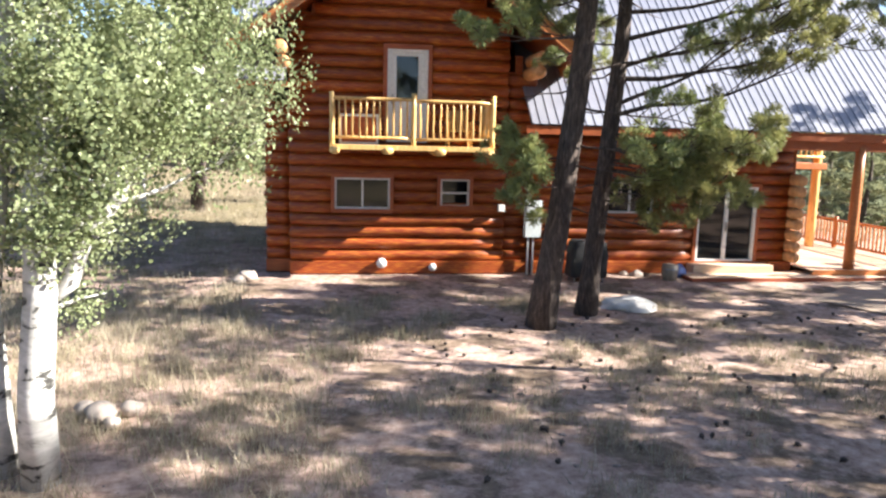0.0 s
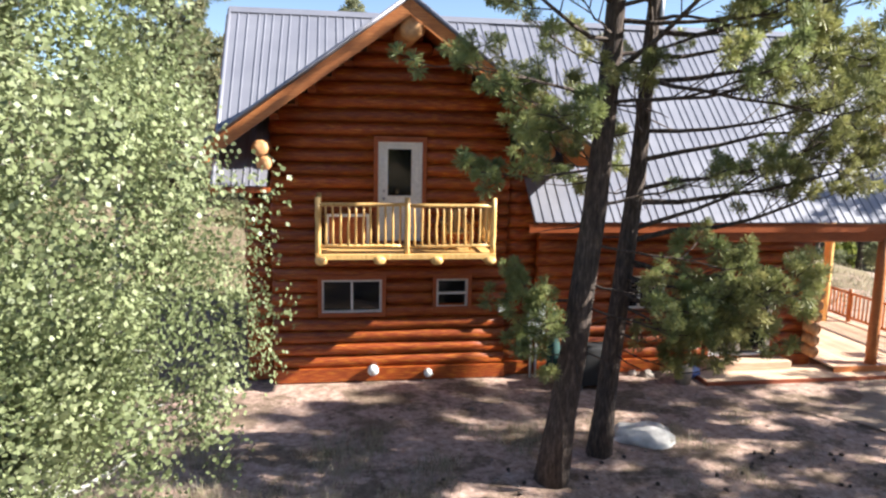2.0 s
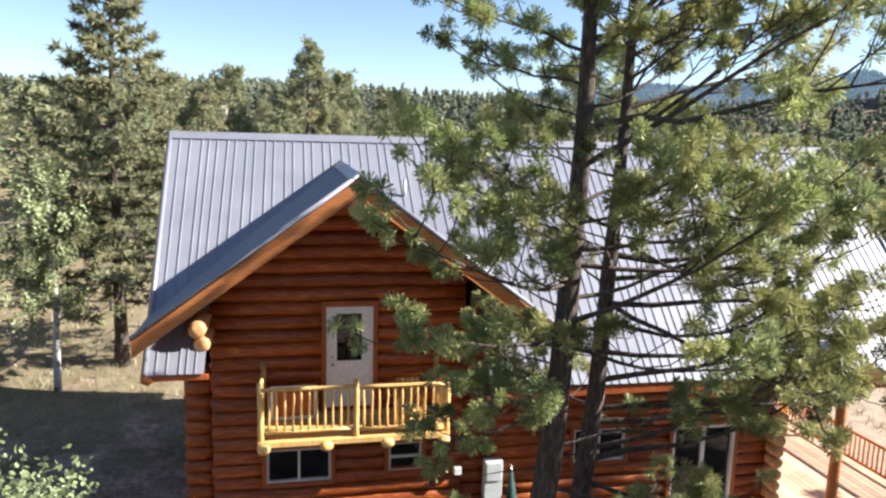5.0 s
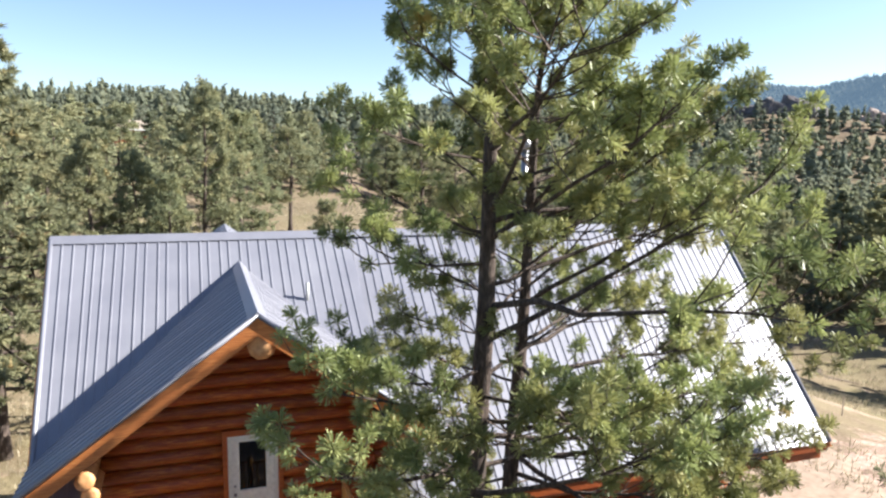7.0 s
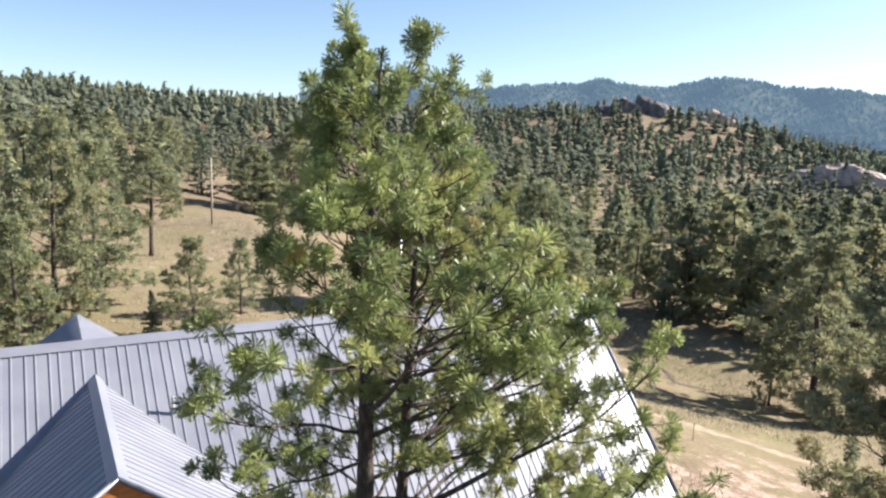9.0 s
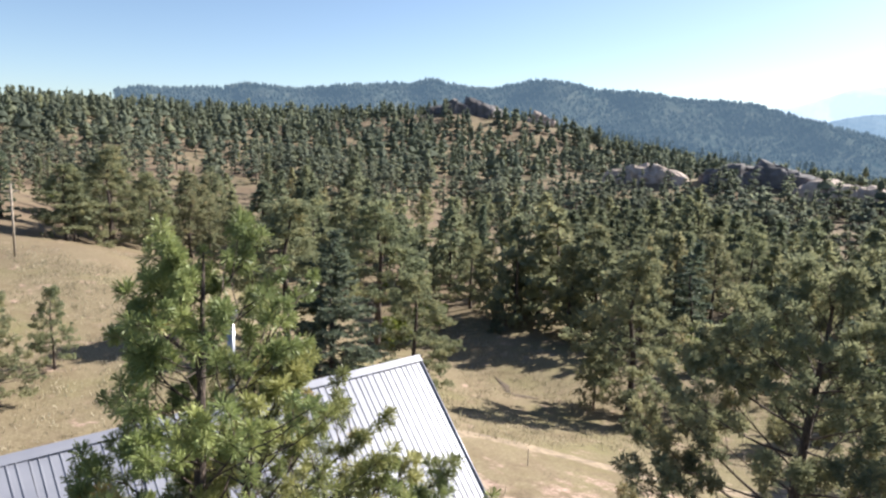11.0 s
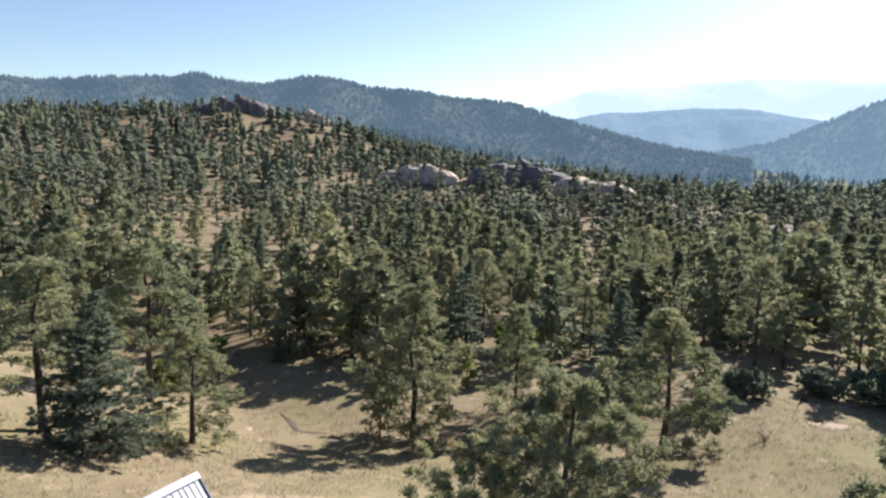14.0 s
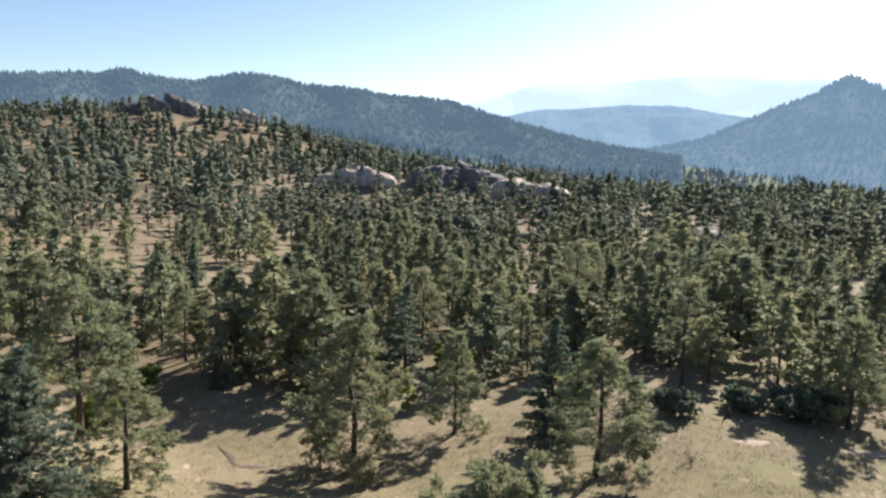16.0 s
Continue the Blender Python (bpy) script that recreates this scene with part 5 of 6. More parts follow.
# kinds of conifer that stand about the meadow, built once and copied
rng = np.random.default_rng(33)
KINDS = []
for kind, reach, limbs, crown0, twigs, tuft in (("tufted", 0.25, 46, 0.12, 8, (17, 0.28, 0.088)), ("tufted", 0.22, 34, 0.30, 8, (17, 0.28, 0.088)), ("tufted", 0.29, 54, 0.08, 9, (17, 0.28, 0.088)),
                                                ("spruce", 0.27, 120, 0.04, 15, (16, 0.28, 0.09)), ("spruce", 0.20, 84, 0.04, 11, (12, 0.36, 0.14)), ("tufted", 0.25, 42, 0.10, 8, (17, 0.28, 0.088)),
                                                ("near", 0.31, 66, 0.14, 10, (32, 0.18, 0.04)),
                                                ("tufted", 0.22, 28, 0.20, 6, (11, 0.34, 0.135)), ("tufted", 0.20, 26, 0.30, 6, (11, 0.34, 0.135)), ("tufted", 0.25, 30, 0.14, 6, (11, 0.34, 0.135)), ("spruce", 0.19, 54, 0.05, 7, (10, 0.42, 0.15)),
                                                ("spruce", 0.25, 96, 0.18, 14, (18, 0.27, 0.065)),
                                                ("near", 0.30, 42, 0.22, 7, (28, 0.19, 0.034))):
    H = 12.0
    bend = [(0, 0, -0.3), (rng.normal(0, 0.1), rng.normal(0, 0.1), 4), (rng.normal(0, 0.15), rng.normal(0, 0.15), 8), (rng.normal(0, 0.2), rng.normal(0, 0.2), H)]
    if kind == "tufted":
        w, c = ponderosa(bend, 0.19, crown0, reach * H, limbs, twigs, 4.4 if tuft[0] > 12 else 3.4, tuft[0], tuft[1:], rng, full=1.55, sides=7, dead=5)
        kind = "pine"
    elif kind == "near":
        w, c = ponderosa(bend, 0.2, crown0, reach * H, limbs, twigs, 7.5 if limbs > 50 else 3.2, tuft[0], tuft[1:], rng, full=2.9, sides=8)
        kind = "pine"
    else:
        w, c = conifer(bend, 0.19, crown0, reach * H, limbs, twigs, tuft, rng, kind, tuft_per=2.8 if limbs > 50 else 2.0, sides=7, dead=5, puff=(1.0, 0.25, 0.6) if kind == "pine" else (0.85, 0.6, 0.5), full=2.4)
    KINDS.append((kind, w, c))
_made = {}


def stand(k, x, y, H, turn, label, group="conifers about the meadow", foliage=None, wide=1.0):
    kind, w, c = KINDS[k]
    z = ground_z(x, y)
    m = pose(x, y, z, 0, 0, turn) @ Matrix.Diagonal((H / 12 * wide, H / 12 * wide, H / 12, 1))
    key = k
    if key not in _made:
        ob = tree_thing("spruce" if kind == "spruce" else "pine", label, w, c, M_BARK, M_SPRUCE if kind == "spruce" and k != 11 else M_NEEDLEFAR, group=group)
        ob.matrix_world = m
        _made[key] = ob
        return ob
    ob = copy_thing(_made[key], m)
    ob.matrix_basis = m
    tagged(ob, label, "tree", group)
    return ob


PINE = "dark green pine with a ragged crown at the meadow's edge"
SPRU = "narrow dark blue-green spruce standing in dry grass"
NAMED = [
    # kind, x, y, height, width
    (1, 26.7, 51.8, 12.3, 1.25), (3, 27.5, 46.7, 11.6, 1.4), (1, 43.0, 61.5, 15.6, 1.15), (5, 36.0, 47.3, 9.6, 1.2), (2, 52.4, 36.6, 14.6, 1.05),
    (0, 51.1, 39.4, 6.5, 0.8), (4, 63.4, 63.0, 4.4, 1.3), (3, 64.5, 20.95, 12.5, 1.15), (2, 56.0, 14.6, 11.8, 1.1), (0, 63.4, 30.9, 10.8, 0.9),
    (6, 18.3, 10.3, 13.3, 1.06), (0, 76.8, -6.2, 11.2, 1.0), (0, 73.9, 64.9, 11.6, 1.0), (5, 69.4, 56.3, 11.8, 1.0), (1, 72.7, 54.7, 14.3, 1.0),
    (0, 69.2, 73.7, 10.7, 1.0), (2, 69.7, 67.7, 12.8, 0.9), (4, 89.5, 91.5, 13.5, 0.9), (1, 59.7, 89.7, 14.1, 1.0), (1, 6.5, 69.9, 10.8, 1.25),
    # the kind 12 pines are out of view, added to dapple the yard with shade
    (4, 3.8, 48.6, 3.4, 1.2), (11, -8.4, 30.0, 15.2, 1.05), (5, 10.0, 52.0, 6.0, 1.0), (6, 18.6, 0.8, 12.6, 1.0), (12, 14.5, 2.4, 12.5, 1.0), (12, 9.5, -3.0, 11.0, 0.95), (12, 21.0, -3.5, 12.0, 1.0), (12, 13.0, 4.6, 9.6, 1.05), (12, 10.6, 1.2, 9.2, 1.05), (12, 8.2, 4.6, 9.6, 1.0), (12, 9.6, 7.6, 9.4, 1.05),
    (2, 30.0, 104.0, 12.5, 1.1), (0, 37.0, 108.5, 11.0, 1.1), (5, 24.0, 101.5, 9.5, 1.2), (2, 45.0, 113.0, 13.0, 1.1), (0, 33.0, 112.0, 13.5, 1.0), (5, 51.0, 108.0, 10.0, 1.1),
    (2, -7.5, 47.8, 11.2, 0.95), (0, -5.4, 51.0, 10.0, 1.0), (2, -1.1, 50.5, 14.6, 0.85), (0, 1.2, 55.0, 12.8, 1.05), (0, -6.8, 58.0, 12.5, 1.1), (5, -3.2, 46.5, 9.0, 1.0), (5, 6.0, 47.5, 7.2, 1.2), (2, -11.5, 52.0, 12.5, 1.0),
]
for i, (k, x, y, H, wd) in enumerate(NAMED):
    behind = x < 12 and y > 40
    stand(k, x, y, H * (0.88 if behind else 1.0), i * 67 % 360, SPRU if KINDS[k][0] == "spruce" else PINE, wide=wd * ((1.05 if behind else 1.35) if k in (0, 1, 2, 5) else 1.0))


def open_ground(x, y):
    """Clearings: the yard, the meadow and the slope behind the house."""
    if x < 1:
        if -24 < x - 0.0 and abs(math.degrees(math.atan2(x + 1.4, y)) + 4.7) < 1.4 and 56 < y < 262:
            return True
        return y < 34
    if y < 98 and x < 22:
        return True
    edge = 68 + 5 * math.sin(y * 0.09) + 4.5 * math.sin(y * 0.27 + 1)
    if y < 80:
        return x < edge + 9 * float(smooth(np.array((34 - y) / 20)))
    return x < 22 + (98 - y) * 2.4 if y < 98 else False


# trees along the wood's edge, things of their own
rng = np.random.default_rng(12)
edge_trees = []
tries = 0
while len(edge_trees) < 52 and tries < 6000:
    tries += 1
    az = rng.uniform(-26, 98)
    r = 30 + 105 * rng.uniform(0, 1) ** 1.0
    x, y = -1.4 + r * math.sin(radians(az)), 3.5 + r * math.cos(radians(az))
    if open_ground(x, y):
        continue
    if any((x - a) ** 2 + (y - b) ** 2 < 14 for a, b in edge_trees) or any((x - t[1]) ** 2 + (y - t[2]) ** 2 < 12 for t in NAMED):
        continue
    edge_trees.append((x, y))
    k = int(rng.choice([7, 8, 9, 10], p=[0.36, 0.3, 0.22, 0.12]))
    stand(k, x, y, rng.uniform(6.5, 10.5) if az < 22 else rng.uniform(8.0, 14.5), rng.uniform(0, 360), "pine in the woods beyond the meadow" if KINDS[k][0] == "pine" else "spruce among the pines", wide=rng.uniform(1.1, 1.5))


# the woods beyond, one mass
_b = bmesh.new()
bmesh.ops.create_icosphere(_b, subdivisions=1, radius=1)
ICO_V = np.array([v.co[:] for v in _b.verts])
ICO_F = np.array([[v.index for v in f.verts] for f in _b.faces])
_b.free()


def far_kind(style, clumps, flakes, size, rng):
    """A conifer seen from afar, 12 m high: a trunk and separate boughs of foliage, each a ragged lump roughened by sprays of needles."""
    H = 12.0
    pine = style == "pine"
    low = rng.uniform(0.06, 0.22) if pine else 0.04
    wide = rng.uniform(2.0, 3.0) if pine else rng.uniform(1.5, 1.9)
    belly = rng.uniform(0.1, 0.3)
    lean = rng.normal(0, 0.3, 2)
    V, F, T = [], [], []
    small = clumps == 3

    def reach(c):
        if pine:
            return wide * min(1.0, 0.6 + 0.4 * c / belly) * min(1.0, (1 - c) / (1 - belly)) ** 0.74
        return wide * (1 - c) ** 0.9

    for i in range(clumps):
        if small:
            c = (0.22, 0.52, 0.8)[i]
            az, o, R = rng.uniform(0, 6.28), 0.3, reach(c) * rng.uniform(1.05, 1.4)
            flat = np.array([1.0, 1.0, 2.2 / R])
            core = (0.5, 1.05)
        else:
            c = min(1.0, (i + rng.uniform(0.1, 0.9)) / clumps)
            az = i * 2.39996 + rng.normal(0, 0.4)
            r = reach(c)
            R = (0.55 + 0.30 * r) * rng.uniform(0.75, 1.25) * (9 / clumps) ** 0.3
            o = max(0.0, r - 0.55 * R) * rng.uniform(0.6, 1.15)
            flat = np.array([1.0, 1.0, 0.8 if pine else 0.65])
            core = (0.35, 0.75) if clumps > 12 else (0.5, 0.95)
        mid = np.array([o * math.cos(az) + lean[0] * c, o * math.sin(az) + lean[1] * c, H * (low + (0.97 - low) * c) - 0.3 * R])
        j = len(V)
        taper = np.stack([1 - 0.5 * ICO_V[:, 2]] * 2 + [np.ones(len(ICO_V))], 1)
        V += list(mid + ICO_V * taper * rng.uniform(*core, (len(ICO_V), 1)) * R * flat)
        F += list(ICO_F + j)
        tone = 0.42 + rng.normal(0, 0.10)
        T += list(tone - 0.08 + rng.normal(0, 0.04, len(ICO_F)))
        for k in range(flakes):
            nn = unit(rng.normal(size=3) + [0, 0, 0.35])
            p = mid + nn * R * rng.uniform(0.6, 1.15) * flat
            d = unit(nn * rng.uniform(0.2, 0.9) + rng.normal(0, 0.6, 3))
            e = unit(np.cross(d, rng.normal(size=3)))
            s = size * rng.uniform(0.7, 1.3)
            j = len(V)
            V += [p - e * s * 0.34 - d * s * 0.4, p + e * s * 0.34 - d * s * 0.4, p + d * s * 0.75]
            F.append((j, j + 1, j + 2))
            T.append(tone + rng.normal(0, 0.1))
    V1, F1 = tube([(0, 0, -0.8), (rng.normal(0, 0.1), 0, 6), (lean[0], lean[1], 11.0)], [0.17, 0.12, 0.03], 4, caps=False)
    return V1, F1, np.array(V), np.array(F), np.clip(np.array(T), 0, 1)


def woods(name, label, spots, kinds, rng, foliage):
    Vs, Fs, Ms, Ts, o = [], [], [], [], 0
    for x, y, z, H, wd in spots:
        V1, F1, V2, F2, t2 = kinds[rng.integers(len(kinds))]
        a = rng.uniform(0, 6.28)
        R = np.array([[math.cos(a), -math.sin(a), 0], [math.sin(a), math.cos(a), 0], [0, 0, 1]]) * (H / 12 * np.array([wd, wd, 1]))[None, :].T
        tone = rng.beta(2, 2.6)
        for V, F, m, t in ((V1, F1, 0, np.zeros(len(F1))), (V2, F2, 1, np.clip(t2 * 0.6 + (tone - 0.35) * 1.0, 0, 1))):
            Vs.append(V @ R.T + [x, y, z])
            Fs.append(F + o)
            Ms.append(np.full(len(F), m))
            Ts.append(t)
            o += len(V)
    me = mesh_np(name, np.concatenate(Vs), np.concatenate(Fs), [M_BARK, foliage], np.concatenate(Ms), np.concatenate(Ts), flat=True)
    return tagged(new(name, me), label, "forest", kind="stuff")


rng = np.random.default_rng(44)
MID = [far_kind("pine", 20, 24, 0.62, rng) for _ in range(10)] + [far_kind("spruce", 20, 18, 0.55, rng) for _ in range(2)]
FAR = [far_kind("pine", 9, 6, 0.8, rng) for _ in range(11)] + [far_kind("spruce", 9, 8, 0.7, rng) for _ in range(2)]
HORIZON = [far_kind("pine", 3, 7, 1.1, rng) for _ in range(14)] + [far_kind("spruce", 3, 4, 1.2, rng) for _ in range(2)]


def scatter(n, r0, r1, gap, rng, az0=-24, az1=99, clear=0.0, tall=12.5):
    out, cells = [], {}
    tries = 0
    while len(out) < n and tries < n * 12:
        tries += 1
        az = rng.uniform(az0, az1)
        r = math.sqrt(rng.uniform(r0 * r0, r1 * r1))
        x, y = -1.4 + r * math.sin(radians(az)), 3.5 + r * math.cos(radians(az))
        if open_ground(x, y):
            continue
        # bare rocky rises
        if (abs((x - 346) * 0.90 + (y - 169) * 0.44) < 34 and abs((x - 346) * 0.44 - (y - 169) * 0.90) < 95 and rng.uniform() < 0.85) or (41.2 < az < 51.5 and 640 < r < 700 and rng.uniform() < 0.75):
            continue
        # glades
        g = clear - (0.2 if 20 < az < 54 and r < 400 else 0.0)
        if noise.noise((x / 42, y / 42, 9.0)) * 0.75 + noise.noise((x / 13, y / 13, 2.0)) * 0.8 > g and rng.uniform() < 0.95:
            continue
        c = (int(x // gap), int(y // gap))
        if c in cells:
            continue
        if r < 135 and any((x - a) ** 2 + (y - b) ** 2 < 9 for a, b in edge_trees):
            continue
        cells[c] = 1
        out.append((x, y, ground_z(x, y) - 0.1, tall * (1 + 0.35 * noise.noise((x / 30, y / 30, 5.0))) * (0.75 if az < 22 and r < 360 else 1.0) * rng.uniform(0.38, 1.2) ** 0.9 * 0.88, rng.uniform(1.1, 1.65)))
    return out


woods("woods_near", "dense dark green pine woods beyond the meadow", scatter(340, 60, 150, 5.2, rng, clear=0.12, tall=13.5) + scatter(330, 150, 225, 6.6, rng, clear=0.06, tall=15), MID, rng, M_NEEDLEFAR)
woods("woods_far", "pine-covered slopes with small glades", scatter(1150, 225, 360, 7.4, rng, clear=0.08, tall=17), FAR, rng, M_WOODSFAR)
woods("woods_distant", "far hillsides thick with small dark pines", scatter(3900, 350, 780, 8.2, rng, clear=0.3, tall=17), HORIZON, rng, M_WOODSFAR)
# unseen pines added behind the yard to block low sky from the walls
ring = []
while len(ring) < 260:
    az, r = rng.uniform(112, 330), math.sqrt(rng.uniform(26 ** 2, 85 ** 2))
    x, y = -1.4 + r * math.sin(radians(az)), 3.5 + r * math.cos(radians(az))
    if x < -9 and y > 12 and r < 40:
        continue
    ring.append((x, y, ground_z(x, y) - 0.1, rng.uniform(9, 15), rng.uniform(0.9, 1.4)))
woods("woods_round_yard", "unseen pine woods behind the yard that hold back sky light", ring, FAR, rng, M_NEEDLEFAR)
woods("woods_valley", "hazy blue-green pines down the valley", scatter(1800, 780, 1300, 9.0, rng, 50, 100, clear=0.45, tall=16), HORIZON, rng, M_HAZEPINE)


SAPLINGS = [far_kind("pine", 8, 20, 1.0, rng) for _ in range(4)]
woods("aspen_thickets", "pale yellow-green aspen saplings among the pines", scatter(75, 75, 420, 8.0, rng, clear=0.6, tall=5.5), SAPLINGS, rng, M_SHRUB)


# ---------------------------------------------------------------- grass, cones, shrubs, rocks
def blades(name, label, spots, k, h, wd, spread, rng, material):
    """Tufts of grass blades at the spots (x, y, z, size)."""
    S = np.array(spots)
    n = len(S)
    base = S[:, None, :3] + rng.normal(0, 1, (n, k, 3)) * np.array([spread, spread, 0]) * S[:, None, 3:4]
    lean = rng.normal(0, 0.42, (n, k, 3)) * [1, 1, 0] + [0, 0, 1]
    tip = base + unit(lean) * (h * S[:, None, 3:4] * rng.uniform(0.5, 1.2, (n, k, 1)))
    side = unit(rng.normal(size=(n, k, 3)) * [1, 1, 0]) * wd / 2
    base[..., 2] -= 0.02
    V = np.stack([base - side, base + side, tip], 2).reshape(-1, 3)
    F = np.arange(len(V)).reshape(-1, 3)
    t = np.clip(np.repeat(rng.beta(2, 2, n), k) + rng.normal(0, 0.1, n * k), 0, 1)
    return tagged(new(name, mesh_np(name, V, F, [material], tone=t)), label, "grass", kind="stuff")


rng = np.random.default_rng(8)
spots = []
while len(spots) < 4600:
    x, y = rng.uniform(-12, 14), rng.uniform(1.5, 15.3)
    d = noise.noise((x * 0.35, y * 0.35, 0.5)) + 1.1 * noise.noise((x * 1.3, y * 1.3, 2.5))
    want = 0.05 - 0.06 * x
    if d < -want + 0.05 or (y > 14.2 and x > -4):
        continue
    spots.append((x, y, ground_z(x, y), rng.uniform(0.5, 1.25) * (1.2 if x < -1 else 1.0)))
for i in range(1500):
    x, y = rng.uniform(-16, -4.6), rng.uniform(15, 36)
    spots.append((x, y, ground_z(x, y), rng.uniform(0.8, 1.7)))
blades("yard_grass", "tufts of pale dry and grey-green grass", spots, 18, 0.23, 0.010, 0.10, rng, M_GRASS)
spots = []
while len(spots) < 9000:
    x, y = rng.uniform(14, 72), rng.uniform(-12, 92)
    if not open_ground(x, y) or noise.noise((x * 0.12, y * 0.12, 4.5)) < -0.15:
        continue
    spots.append((x, y, ground_z(x, y), rng.uniform(0.6, 1.4)))
for i in range(2500):
    x, y = rng.uniform(-14, 20), rng.uniform(27, 90)
    spots.append((x, y, ground_z(x, y), rng.uniform(0.6, 1.2)))
blades("meadow_grass", "straw-coloured bunch grass over the meadow", spots, 6, 0.34, 0.05, 0.22, rng, M_GRASS)

pieces = []
for i in range(170):
    x, y = rng.uniform(-1, 10), rng.uniform(3.5, 12.5)
    V, F = tube([(0, 0, 0.0), (0.02, 0, 0.03), (0.05, 0, 0.035), (0.085, 0, 0.03)], [0.012, 0.03, 0.034, 0.01], 6, 0.2, rng)
    a = rng.uniform(0, 6.28)
    V = V @ np.array([[math.cos(a), math.sin(a), 0], [-math.sin(a), math.cos(a), 0], [0, 0, 1]]) + [x, y, ground_z(x, y)]
    pieces.append((V, F))
V, F = join(pieces)
tagged(new("pine_cones", mesh_np("pine_cones", V, F, [M_BARK])), "scattered dark pine cones on the soil", "pine cones", kind="stuff")


rng = np.random.default_rng(71)
IV, IF = ICO_V, ICO_F
Vs, Fs, Ts = [], [], []
while len(Vs) < 1500:
    x, y = rng.uniform(-5, 13), rng.uniform(2.6, 15.5)
    if noise.noise((x * 0.5, y * 0.5, 6.0)) < rng.uniform(-0.6, 0.3):
        continue
    r = 0.012 + 0.03 * rng.uniform() ** 3
    Fs.append(IF + len(Vs) * len(IV))
    Vs.append(IV * rng.uniform(0.6, 1.2, IV.shape) * [r * rng.uniform(0.8, 1.7), r, r * 0.6] + [x, y, ground_z(x, y) + 0.15 * r])
tagged(new("pebbles", mesh_np("pebbles", np.concatenate(Vs), np.concatenate(Fs), [M_PEBBLE])), "scattered grit and small pinkish granite pebbles", "gravel", kind="stuff")


def shrub(x, y, r, h, material, label, rng, bare=False):
    ob = new("shrub")
    tagged(ob, label, "shrub")
    wood = []
    tips = []
    for i in range(14):
        P = limb_line(np.zeros(3), rng.uniform(0, 6.28), rng.uniform(0.5, 1.3), h * rng.uniform(0.6, 1.1), 0.0, rng, 4, 0.15)
        wood.append(tube(P, [0.03, 0.02, 0.012, 0.004], 4, 0, rng, caps=False))
        tips += [P[2], P[3]]
        for k in range(3):
            Q = limb_line(P[2], rng.uniform(0, 6.28), rng.uniform(0.1, 1.2), h * 0.4, 0, rng, 3, 0.15)
            wood.append(tube(Q, [0.012, 0.008, 0.003], 3, 0, rng, caps=False))
            tips += [Q[1], Q[2]]
    V, F = join(wood)
    part("stems", mesh_np("stems", V, F, [M_BARK]), M_BARK, ob)
    if not bare:
        C = np.repeat(np.array(tips), 3, axis=0) + rng.normal(0, 0.12 * r, (len(tips) * 3, 3))
        V, F, t = needles(C, unit(rng.normal(size=C.shape) + [0, 0, 0.6]), 9, 0.22 * h, 0.12 * h, rng)
        part("leaves", mesh_np("leaves", V, F, [material], tone=t), material, ob)
    ob.location = (x, y, ground_z(x, y))
    return ob


for x, y, h in ((71.1, 10.0, 2.6), (76.7, 3.8, 2.4), (76.8, -0.8, 3.0), (77.9, -3.4, 3.0)):
    shrub(x, y, h * 0.6, h, M_SPRUCE, "low bushy young conifer at the wood's edge", rng)
for x, y, h in ((26.9, 73.3, 1.1), (31.1, 71.3, 0.7), (21.9, 64.4, 0.8), (36.2, 77.3, 0.9), (24.5, 69.0, 0.6), (41.0, 70.0, 1.0)):
    shrub(x, y, h * 0.9, h, M_NEEDLEFAR, "low olive-brown shrub on the dry slope", rng)
shrub(60.6, 7.2, 1.0, 1.7, M_SHRUB, "leafless twiggy shrub in the dry grass", rng, True)
for x, y, h in ((70.5, 20.0, 3.0), (49.0, 66.0, 3.0), (58, 70, 3.2), (86, 40, 4), (95, 25, 3.5), (90, 60, 4), (120, 40, 4)):
    shrub(x, y, h * 0.5, h, M_SHRUB, "bright yellow-green young aspen thicket", rng)
for x, y, s in ((73.4, 4.9, 1.0), (18.5, 55.0, 0.7)):
    st = new("burnt_stump")
    tagged(st, "charred broken tree stump leaning in the grass", "stump")
    V, F = tube([(0, 0, -0.1), (0.02, 0, 0.5), (0.05, 0, 0.9)], [0.3, 0.24, 0.16], 9, 0.15, rng)
    part("stub", mesh_np("stub", V, F, [M_BARK]), M_BARK, st)
    V, F = tube([(-0.1, 0, 0.3), (-0.5, 0, 1.2), (-0.75, 0, 1.7)], [0.1, 0.07, 0.02], 6, 0.1, rng)
    part("snag", mesh_np("snag", V, F, [M_BARK]), M_BARK, st)
    st.matrix_world = pose(x, y, ground_z(x, y)) @ Matrix.Scale(s, 4)

# utility pole on the slope behind
pole = new("utility_pole")
tagged(pole, "weathered grey utility pole on the slope", "pole")
V, F = tube([(0, 0, -0.3), (0, 0, 7.4)], [0.13, 0.10], 8)
part("shaft", mesh_np("shaft", V, F, [M_RUSTWOOD]), M_RUSTWOOD, pole)
part("crossarm", box(-0.7, 0.7, -0.05, 0.05, 6.6, 6.72), M_RUSTWOOD, pole)
pole.location = (14.7, 84.4, ground_z(14.7, 84.4))


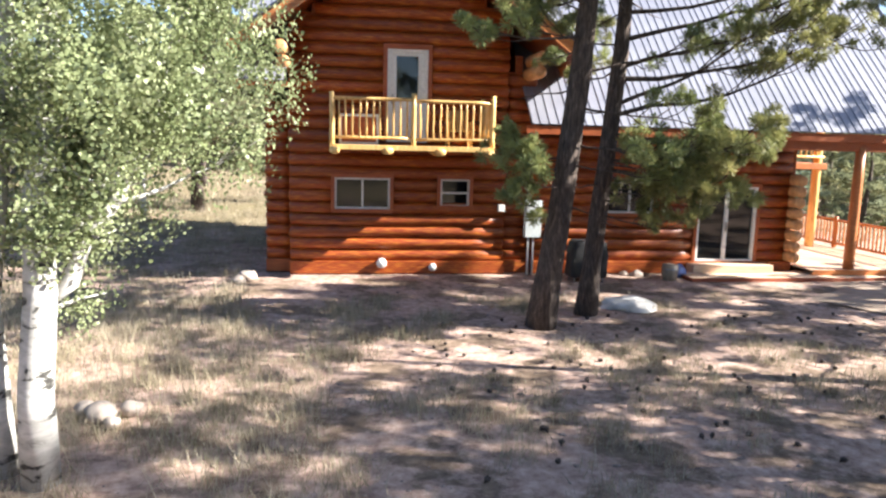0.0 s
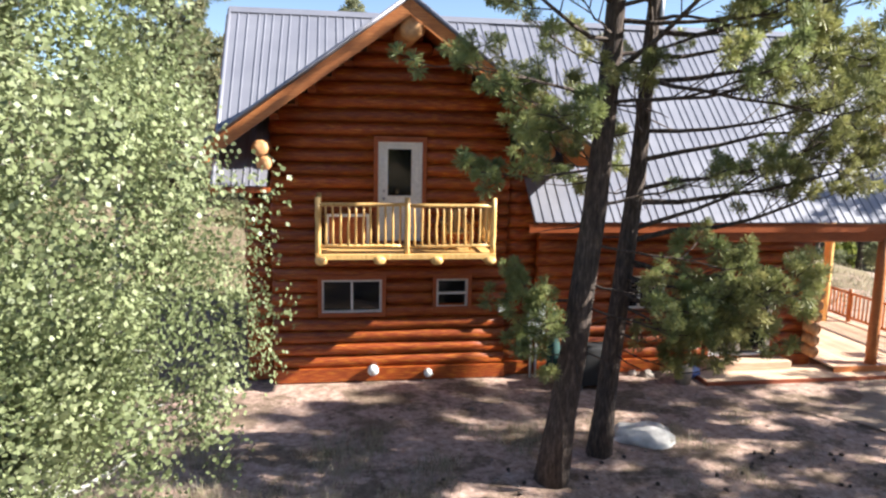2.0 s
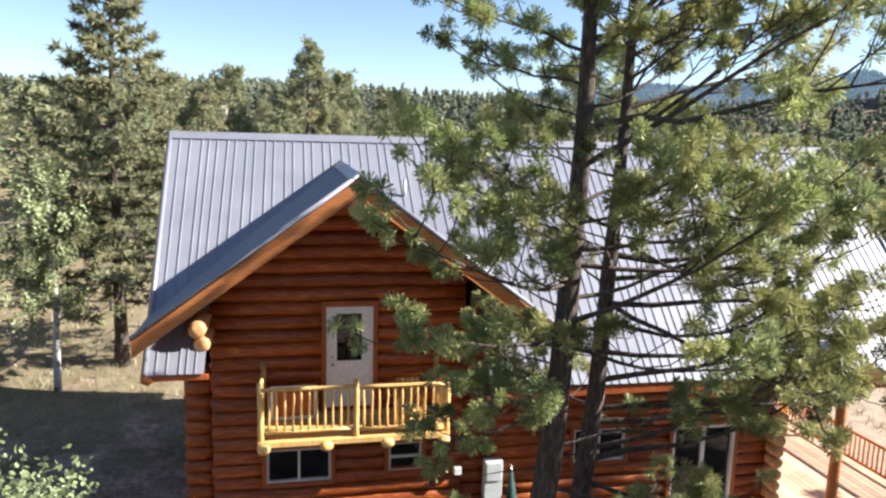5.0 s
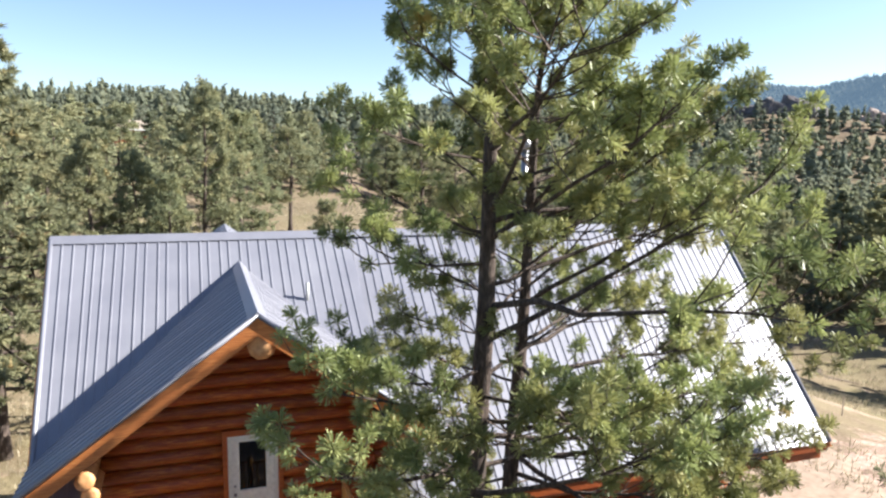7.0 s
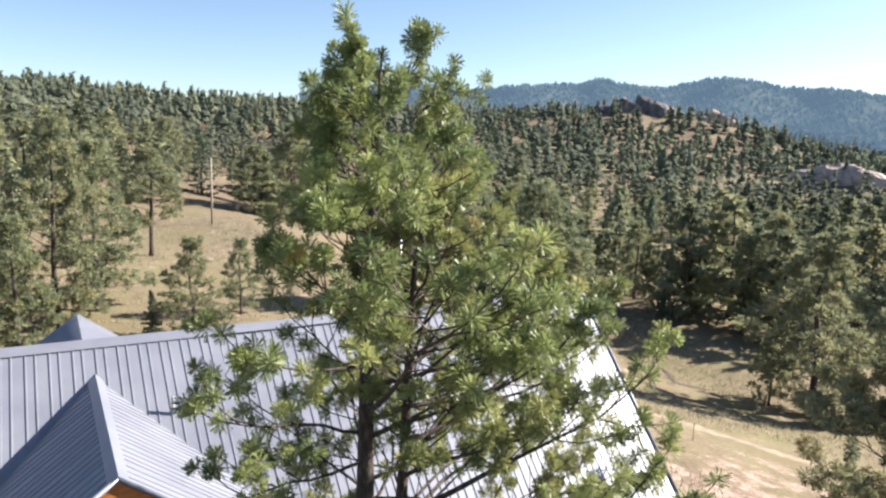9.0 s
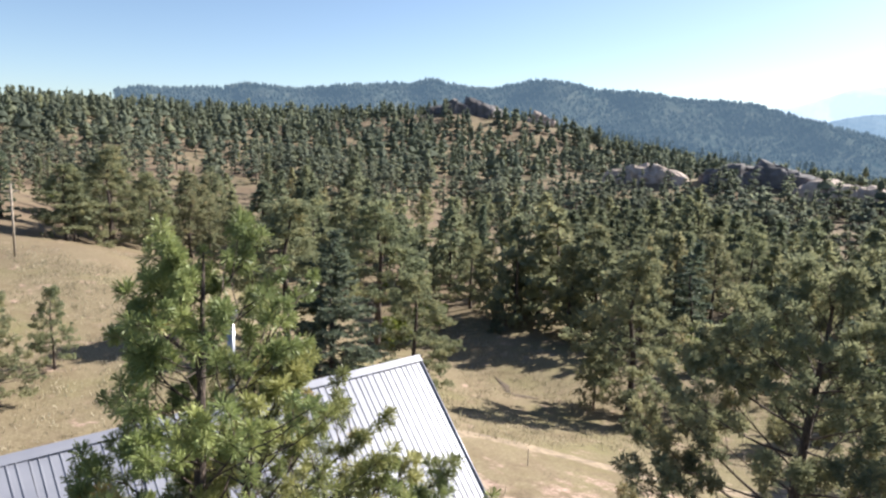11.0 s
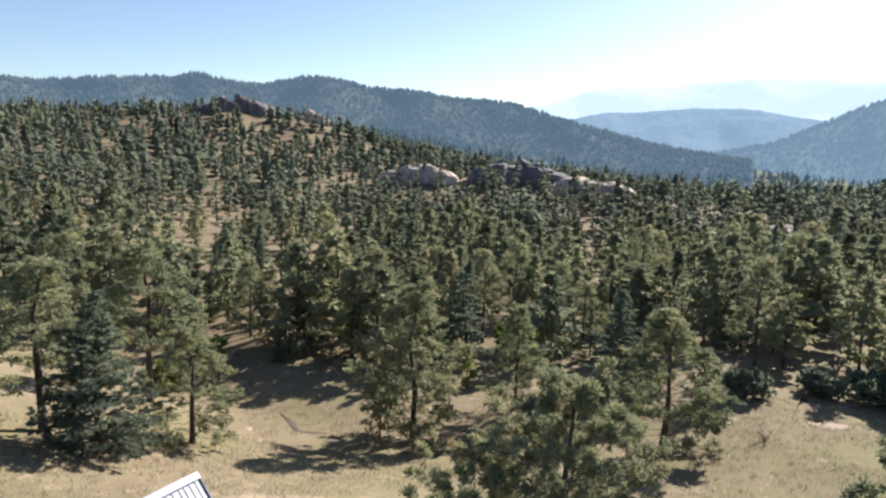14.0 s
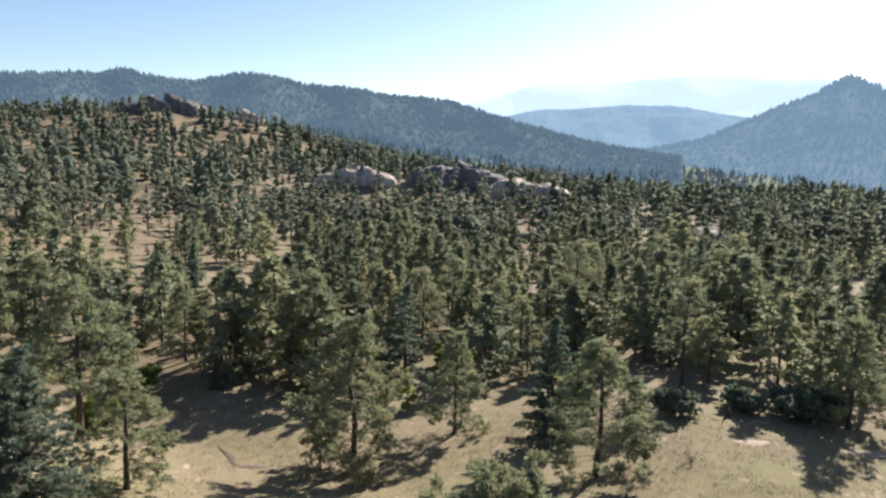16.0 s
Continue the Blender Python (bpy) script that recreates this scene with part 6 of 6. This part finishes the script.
def outcrop(az, r, w, h, n, seed, label, stone=None):
    """A pile of weathered granite on the hill."""
    ob = new("rock_outcrop")
    tagged(ob, label, "rock")
    rr = random.Random(seed)
    for i in range(n):
        t = (i + 0.5) / n - 0.5
        s = rr.uniform(0.5, 1.0) * (1 - 1.2 * t * t)
        bm = bmesh.new()
        bmesh.ops.create_icosphere(bm, subdivisions=3, radius=1)
        for v in bm.verts:
            q = v.co.copy()
            q = Vector([math.copysign(abs(a) ** 0.6, a) for a in q])
            k = 1 + 0.30 * noise.noise(q * 1.2 + Vector((seed + i, 0, 0))) + 0.20 * noise.noise(Vector((q.x * 2.6, q.y * 2.6 + i, q.z * 1.1 + seed)))
            v.co = Vector((q.x * w / n * 1.25 * k, q.y * w / n * 1.2 * k, (q.z * 0.9 + 0.1) * h * s * k * (1 - 0.25 * q.x * math.copysign(1, t))))
        me = bpy.data.meshes.new("boulder")
        bm.to_mesh(me)
        bm.free()
        me.materials.append(stone or M_CRAG)
        b = new("boulder", me)
        b.parent = ob
        b.location = (t * w, rr.uniform(-0.15, 0.15) * w, 0)
    x, y = r * math.sin(radians(az)), r * math.cos(radians(az))
    ob.matrix_world = pose(x, y, float(height(x, y)) - 1.0, 0, 0, -az)
    return ob


M_CRAG = plain("weathered_granite", (0.135, 0.122, 0.125), 0.95, 0, 0.5, 0.12, 1.0)
M_LEDGE = plain("pale_granite", (0.40, 0.315, 0.27), 0.95, 0, 0.45, 0.2, 1.0)
outcrop(44.0, 690, 62, 15, 9, 3, "dark craggy granite outcrop above the woods")
outcrop(49.8, 690, 28, 11, 7, 8, "pale craggy granite knob above the woods", M_LEDGE)
outcrop(58.0, 382, 34, 9, 6, 5, "low granite ledges on a grassy rise", M_LEDGE)
outcrop(66.0, 380, 44, 13, 7, 12, "low dark granite ledges among pines")
outcrop(71.5, 370, 40, 11, 7, 17, "pale granite ledge among pines", M_LEDGE)
outcrop(85.5, 270, 22, 7, 4, 23, "small pale granite ledge in the woods", M_LEDGE)

# cabin on the hill behind
cab = new("distant_cabin")
tagged(cab, "small red-brown cabin with a pale roof edge on the hill", "cabin")
part("wall", box(-6, 6, -4, 4, -1, 3.6), M_DECKRED, cab)
bm = bmesh.new()
q = [(-6.8, -5, 3.4), (6.8, -5, 3.4), (6.8, 0, 6.2), (-6.8, 0, 6.2), (6.8, 5, 3.4), (-6.8, 5, 3.4)]
vs = [bm.verts.new(p) for p in q] + [bm.verts.new((p[0], p[1], p[2] - 0.3)) for p in q]
for f in ((0, 1, 2, 3), (3, 2, 4, 5), (7, 6, 9, 8), (8, 9, 11, 10), (0, 6, 7, 1), (4, 10, 11, 5), (0, 3, 9, 6), (3, 5, 11, 9), (1, 7, 8, 2), (2, 8, 10, 4)):
    bm.faces.new([vs[i] for i in f])
bmesh.ops.recalc_face_normals(bm, faces=bm.faces)
part("roof", bm, M_RUSTWOOD, cab)
part("eave_board", box(-6.8, 6.8, -5.1, -5.02, 3.05, 3.45), M_WHITE, cab)
for x in (-4, 0, 3.4):
    part("window", box(x, x + 1.4, -4.06, -4.0, 1.0, 2.3), M_GLASS, cab)
cab.matrix_world = pose(-21.5, 248, ground_z(-21.5, 248) + 1.5, 0, 0, 4)
